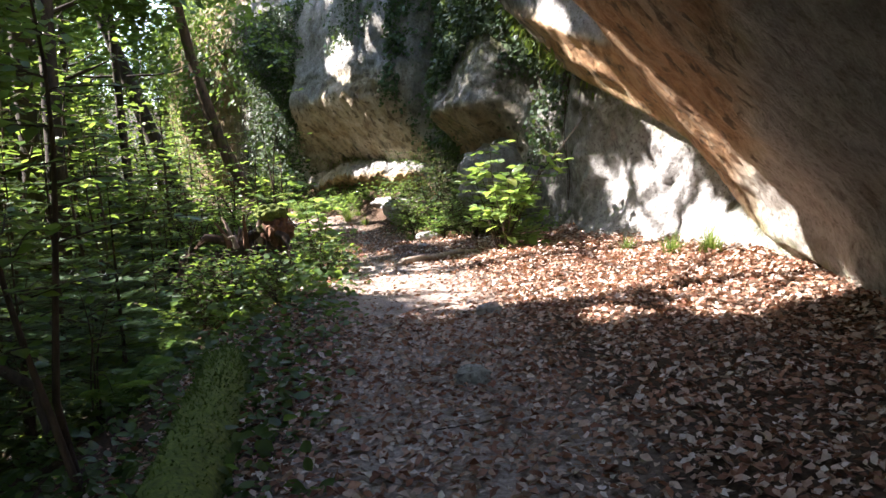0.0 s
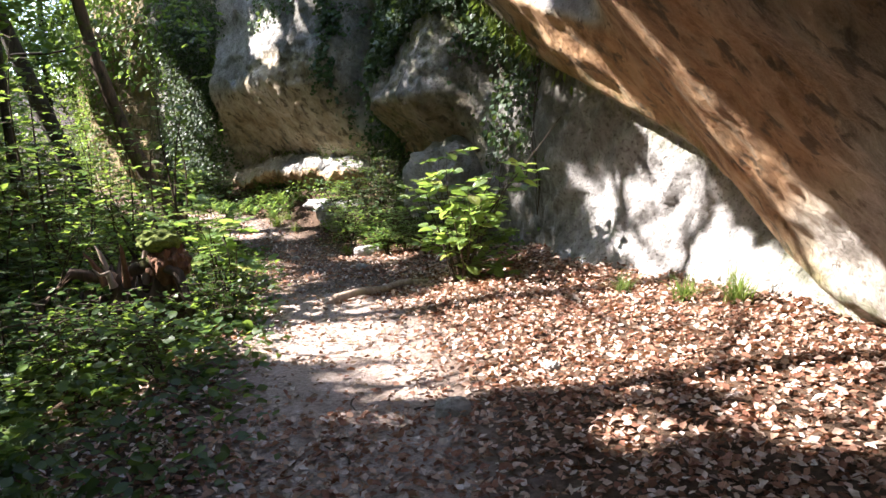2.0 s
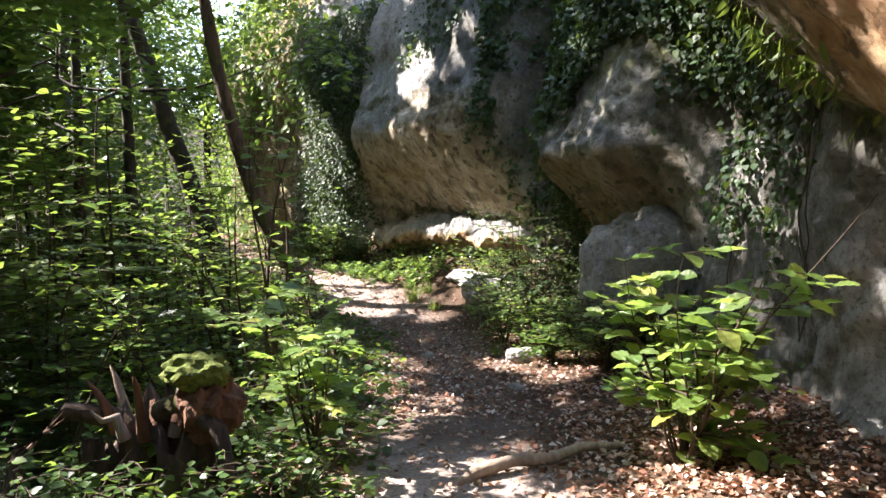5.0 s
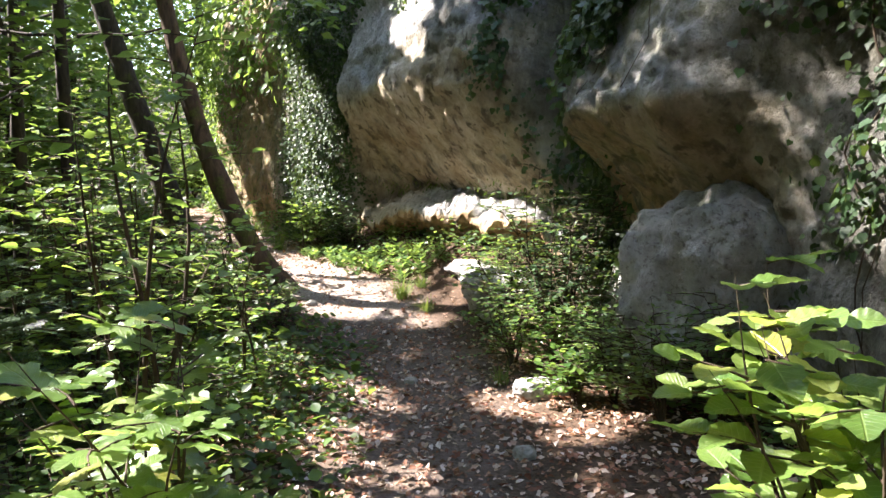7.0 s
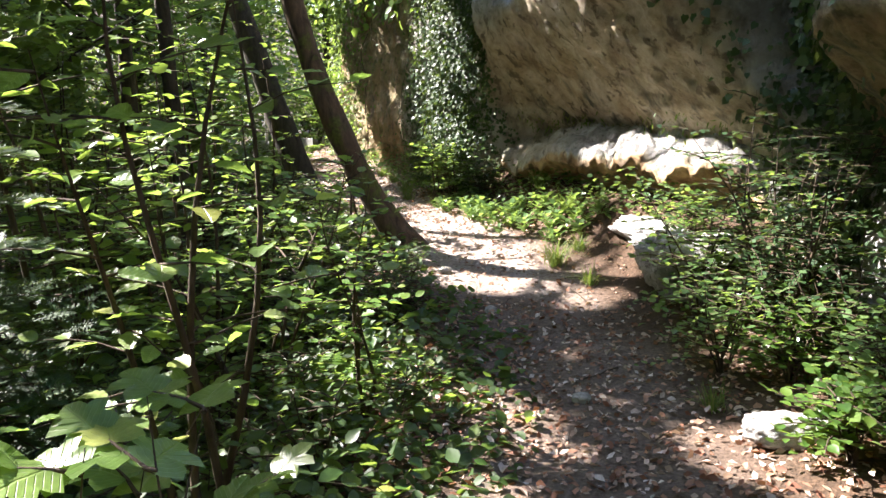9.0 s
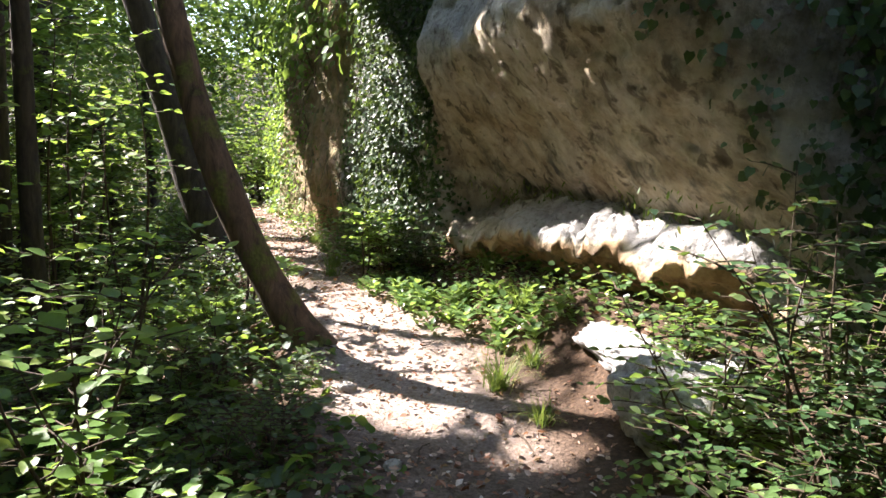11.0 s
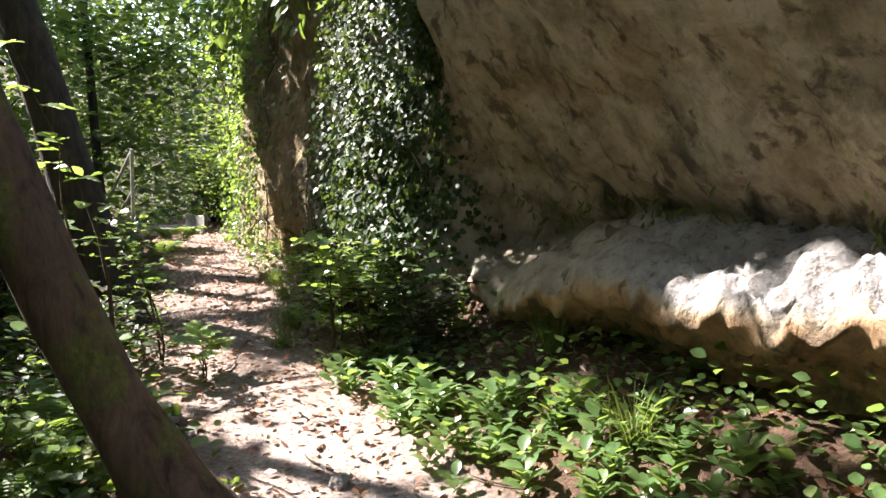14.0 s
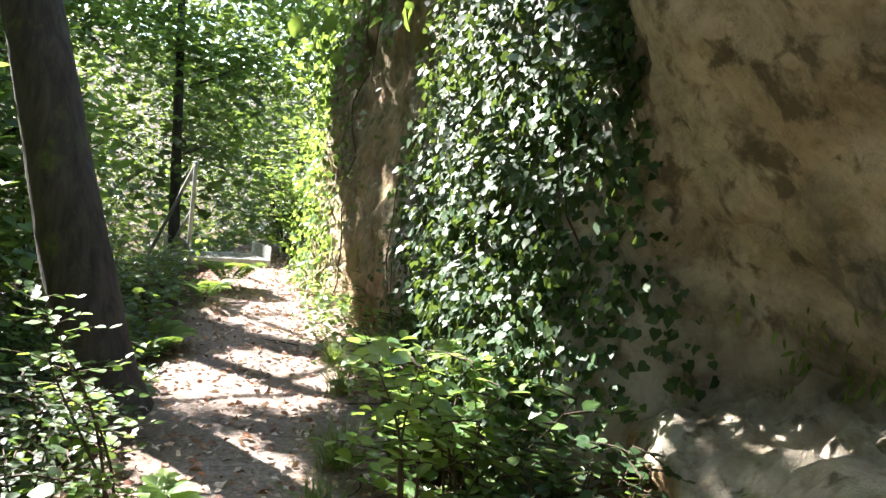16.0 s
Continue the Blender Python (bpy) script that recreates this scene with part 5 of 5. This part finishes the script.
stump = new("tree_stump")
jagged("broken_shell", -2.16, 8.15, -0.35, 0.17, 0.98, 1, DEADWOOD, stump)
jagged("broken_shell", -2.44, 8.12, -0.35, 0.11, 0.75, 3, DEADWOOD, stump)
jagged("broken_shell", -1.9, 8.05, -0.3, 0.17, 0.84, 2, DEADWOOD, stump)
for i, path in enumerate([[(-2.1, 8.1, 0.5, 0.06), (-1.9, 7.95, 0.6, 0.055), (-1.68, 7.85, 0.5, 0.045), (-1.55, 7.8, 0.0, 0.03)],
                          [(-2.3, 8.1, 0.45, 0.06), (-2.55, 8.0, 0.52, 0.05), (-2.8, 7.95, 0.3, 0.04), (-2.9, 7.9, -0.1, 0.03)]]):
    child("root", tubes("root", [path], DEADWOOD, 9), stump)
for i in range(8):
    a = 0.85 * i + 0.4 * math.sin(i * 3.1)
    x, y = -2.16 + 0.16 * math.cos(a), 8.06 + 0.12 * math.sin(a)
    tip = 0.66 + 0.1 * math.sin(i * 2.3)
    lx, ly = 0.12 * math.cos(a + 0.5 * math.sin(i)), 0.10 * math.sin(a)
    child("splinter", tubes("splinter", [[(x, y, 0.40, 0.035), (x + lx * 0.3, y + ly * 0.3, 0.52, 0.028), (x + lx * 0.8, y + ly * 0.8, tip - 0.06, 0.016), (x + lx * 1.2, y + ly * 1.2, tip, 0.004)]], PALEWOOD if i % 2 else RUSTWOOD, 7), stump, "bleached grey splinter" if i % 2 else "red-brown splinter")
bm = bmesh.new()
bmesh.ops.create_icosphere(bm, subdivisions=4, radius=1.0)
for v in bm.verts:
    v.co = Vector((v.co.x * 0.16, v.co.y * 0.15, v.co.z * 0.17)) * (1 + 0.35 * noise.noise(v.co * 2.5) + 0.12 * noise.noise(v.co * 9)) + Vector((-1.79, 7.99, 0.56))
me = bpy.data.meshes.new("burl")
bm.to_mesh(me)
bm.free()
me.materials.append(RUSTWOOD)
child("burl", me, stump, "red-brown rotten burl")
bm = bmesh.new()
bmesh.ops.create_icosphere(bm, subdivisions=4, radius=1.0)
for v in bm.verts:
    v.co = Vector((v.co.x * 0.17, v.co.y * 0.13, v.co.z * 0.09)) * (1 + 0.25 * noise.noise(v.co * 3)) + Vector((-1.84, 7.97, 0.75))
me = bpy.data.meshes.new("moss_cushion")
bm.to_mesh(me)
bm.free()
me.materials.append(MOSS)
child("moss_cushion", me, stump, "bright green moss cushion")
tagged(stump, "rotten broken tree stump with a moss cushion", "stump")

root = tubes("bare_root", [[(-0.62, 8.42, 0.03, 0.03), (-0.5, 8.52, 0.085, 0.04), (-0.3, 8.68, 0.10, 0.035), (-0.1, 8.74, 0.095, 0.035), (0.1, 8.9, 0.12, 0.03), (0.35, 9.0, 0.10, 0.02)]], PALEWOOD, 10)
tagged(new("bare_root", root), "bare pale root crossing the path", "root")
twig = tubes("dry_twig", [[(0.75, 8.6, 0.55, 0.006), (1.05, 8.62, 0.95, 0.006), (1.4, 8.68, 1.35, 0.005), (1.62, 8.75, 1.6, 0.004)]], TWIG, 6)
tagged(new("dry_twig", twig), "dry arching twig leaning on the rock", "twig")
for path, label in (([(-4.9, 3.6, 0.1, 0.05), (-3.9, 4.4, 0.35, 0.05), (-3.2, 4.7, 0.25, 0.045), (-2.7, 4.75, -0.1, 0.04), (-2.55, 4.7, -0.7, 0.035)], "dark bent branch among the undergrowth"),
                    ([(-15.5, 19.6, 4.2, 0.15), (-13.0, 20.3, 3.3, 0.14), (-11.2, 20.8, 2.5, 0.13), (-10.3, 21.0, 1.9, 0.11), (-9.9, 21.1, -1.5, 0.10)], "fallen trunk lying across the slope")):
    tagged(new("fallen_branch", tubes("fallen_branch", [path], BARK, 9)), label, "branch")
r = np.random.default_rng(23)
for i in range(26):
    y = r.uniform(3, 21)
    x = float(path_x(y)) + r.uniform(-0.9, 0.8)
    a, L = r.uniform(0, 6.3), r.uniform(0.12, 0.4)
    q = [(x + L * k * math.cos(a) + 0.02 * math.sin(5 * k + i), y + L * k * math.sin(a), float(ground_z(x + L * k * math.cos(a), y + L * k * math.sin(a))) + 0.012, 0.006 - 0.003 * k) for k in np.linspace(0, 1, 5)]
    tagged(new("twig", tubes("twig", [q], TWIG, 6)), "thin dry twig lying on the path", "twig", "twigs on the path")

low = [shrub("bramble", "low green bramble at the path edge", "bush", h, 6, 6, rc, lf, OVAL, mt, 120 + i, 0.05, 0.8, 0.1, group="brambles")
       for i, (h, rc, lf, mt) in enumerate([(0.5, 0.4, 0.05, LEAF_DARK), (0.7, 0.5, 0.055, LEAF_GREEN)])]
for i, (x, y, k) in enumerate([(-1.75, 7.45, 0.9), (-2.1, 7.35, 1.1), (-2.5, 7.5, 1.3), (-2.9, 8.2, 1.4), (-1.5, 8.15, 0.8)]):
    again(low[1], x, y, i * 2.0, k)
stand(low[0], -1.5, 6.6)
stand(low[1], -2.3, 7.2)
for i in range(56):
    y = r.uniform(6.9, 21)
    d = r.uniform(0.85, 2.4) + 0.5 * (y > 16)
    x = float(path_x(y)) - d
    if (abs(x + 2.0) < 0.5 and 7.2 < y < 8.6) or (14.6 < y < 15.9 and d < 1.4):
        continue
    # beyond y 10.5 only the darker bramble, its leaf colour standing in for shade
    again(low[i % 2 if y < 10.5 else 0], x, y, r.uniform(0, 6), r.uniform(0.55, 0.85) if d < 1.3 else r.uniform(0.8, 1.3))

# ---- metal stair landing at the end of the path ----
def metal_material():
    m, nt, b = shader("galvanised_steel", 0.5)
    n = noise_of(nt, 18, 5, 0.65)
    nt.links.new(ramp(nt, n, [(0.3, (0.20, 0.20, 0.17)), (0.6, (0.42, 0.42, 0.38)), (0.8, (0.52, 0.52, 0.48))]), b.inputs["Base Color"])
    b.inputs["Metallic"].default_value = 0.55
    relief(nt, b, n, 0.2, 0.004)
    return m


STEEL = metal_material()
landing = new("metal_stair")
landing.matrix_world = pose(-9.2, 22.05, 0.62, 0, 0, 55)  # x: along the near edge, y: away down the stair


def bar(name, a, b, w, h, parent=landing, label=""):
    """A bevelled steel bar from a to b."""
    a, b = Vector(a), Vector(b)
    bm = bmesh.new()
    bmesh.ops.create_cube(bm, size=1)
    bmesh.ops.scale(bm, vec=(w, (b - a).length, h), verts=bm.verts)
    bmesh.ops.bevel(bm, geom=bm.edges[:], offset=min(w, h) * 0.15, segments=1, affect="EDGES")
    me = bpy.data.meshes.new(name)
    bm.to_mesh(me)
    bm.free()
    me.materials.append(STEEL)
    ob = child(name, me, parent, label)
    ob.matrix_local = Matrix.Translation((a + b) / 2) @ (b - a).to_track_quat("Y", "Z").to_matrix().to_4x4()
    return ob


W, DEPTH = 1.0, 0.75
bar("edge_beam", (0, 0, -0.05), (W, 0, -0.05), 0.05, 0.1)
bar("edge_beam", (0, DEPTH, -0.05), (W, DEPTH, -0.05), 0.05, 0.1)
for x in (0.0, W):
    bar("side_plate", (x, -0.02, 0.04), (x, DEPTH + 0.02, 0.04), 0.012, 0.26)
for i in range(24):
    bar("grating_bar", (0.03 + i * 0.041, 0.02, -0.012), (0.03 + i * 0.041, DEPTH - 0.02, -0.012), 0.007, 0.03)
for i in range(4):
    bar("cross_bar", (0.01, 0.12 + i * 0.17, -0.004), (W - 0.01, 0.12 + i * 0.17, -0.004), 0.006, 0.008)
for x in (0.0, W):
    bar("stringer", (x, DEPTH, -0.08), (x, DEPTH + 2.6, -1.9), 0.012, 0.22)
for i in range(9):
    bar("tread", (0.02, DEPTH + 0.25 + i * 0.27, -0.19 - i * 0.19), (W - 0.02, DEPTH + 0.25 + i * 0.27, -0.19 - i * 0.19), 0.24, 0.03)
bar("handrail", (0.0, 0.05, 1.13), (0.0, DEPTH + 2.4, -0.65), 0.04, 0.04)
bar("middle_rail", (0.0, 0.05, 0.58), (0.0, DEPTH + 2.4, -1.2), 0.03, 0.03)
for y, top in ((0.08, 1.1), (1.4, 0.14), (2.7, -0.8)):
    bar("post", (0.0, y, top - 1.2), (0.0, y, top), 0.045, 0.045)
tagged(landing, "galvanised steel stair with a grating landing and handrail", "stair")

# ---- last plants ----
ivy("leafy bushes growing from the far cliff face", 16000, lambda u, z: (fractal(u * 0.8, z * 0.8, 3, 3) > 0.40) * step(2.6, 3.6, z), 0.13, LEAF_GREEN, 18.5, 32, 2.6, 9.0, 8, OVAL, 0.35, "bush")
ivy("small ferns and grass on the foot of the great block", 1500, lambda u, z: 0.8 * bump(z, 1.25, 0.12) * (fractal(u * 2, z, 2, 3) > 0.5), 0.06, LEAF_GRASS, 14.6, 18.0, 1.0, 1.5, 9, LANCE, 0.05, "grass", 0)
stand(shrub("maple_sprout", "low maple sprout with large lobed leaves on the path edge", "sapling", 0.32, 3, 2, 0.22, 0.12, MAPLE, LEAF_FRESH, 5, 0.1, 0.5, 0.5, True), -4.5, 16.75)
stand(shrub("maple_sprout", "low maple sprout with large lobed leaves on the slope", "sapling", 0.5, 4, 3, 0.3, 0.11, MAPLE, LEAF_FRESH, 6, 0.1, 0.5, 0.3, True), -4.55, 15.6)
stand(shrub("hazel_sprout", "thin hazel shoot with a few round leaves", "sapling", 1.0, 3, 4, 0.25, 0.085, OVAL, LEAF_FRESH, 7, 0.09, 0.25, 0.5, True), -3.95, 17.35)
stand(shrub("hazel_shoot", "thin hazel shoot with bright leaves beside the leaning tree", "sapling", 2.1, 2, 6, 0.35, 0.09, OVAL, LEAF_FRESH, 8, 0.1, 0.2, 0.55, True), -4.5, 15.95)
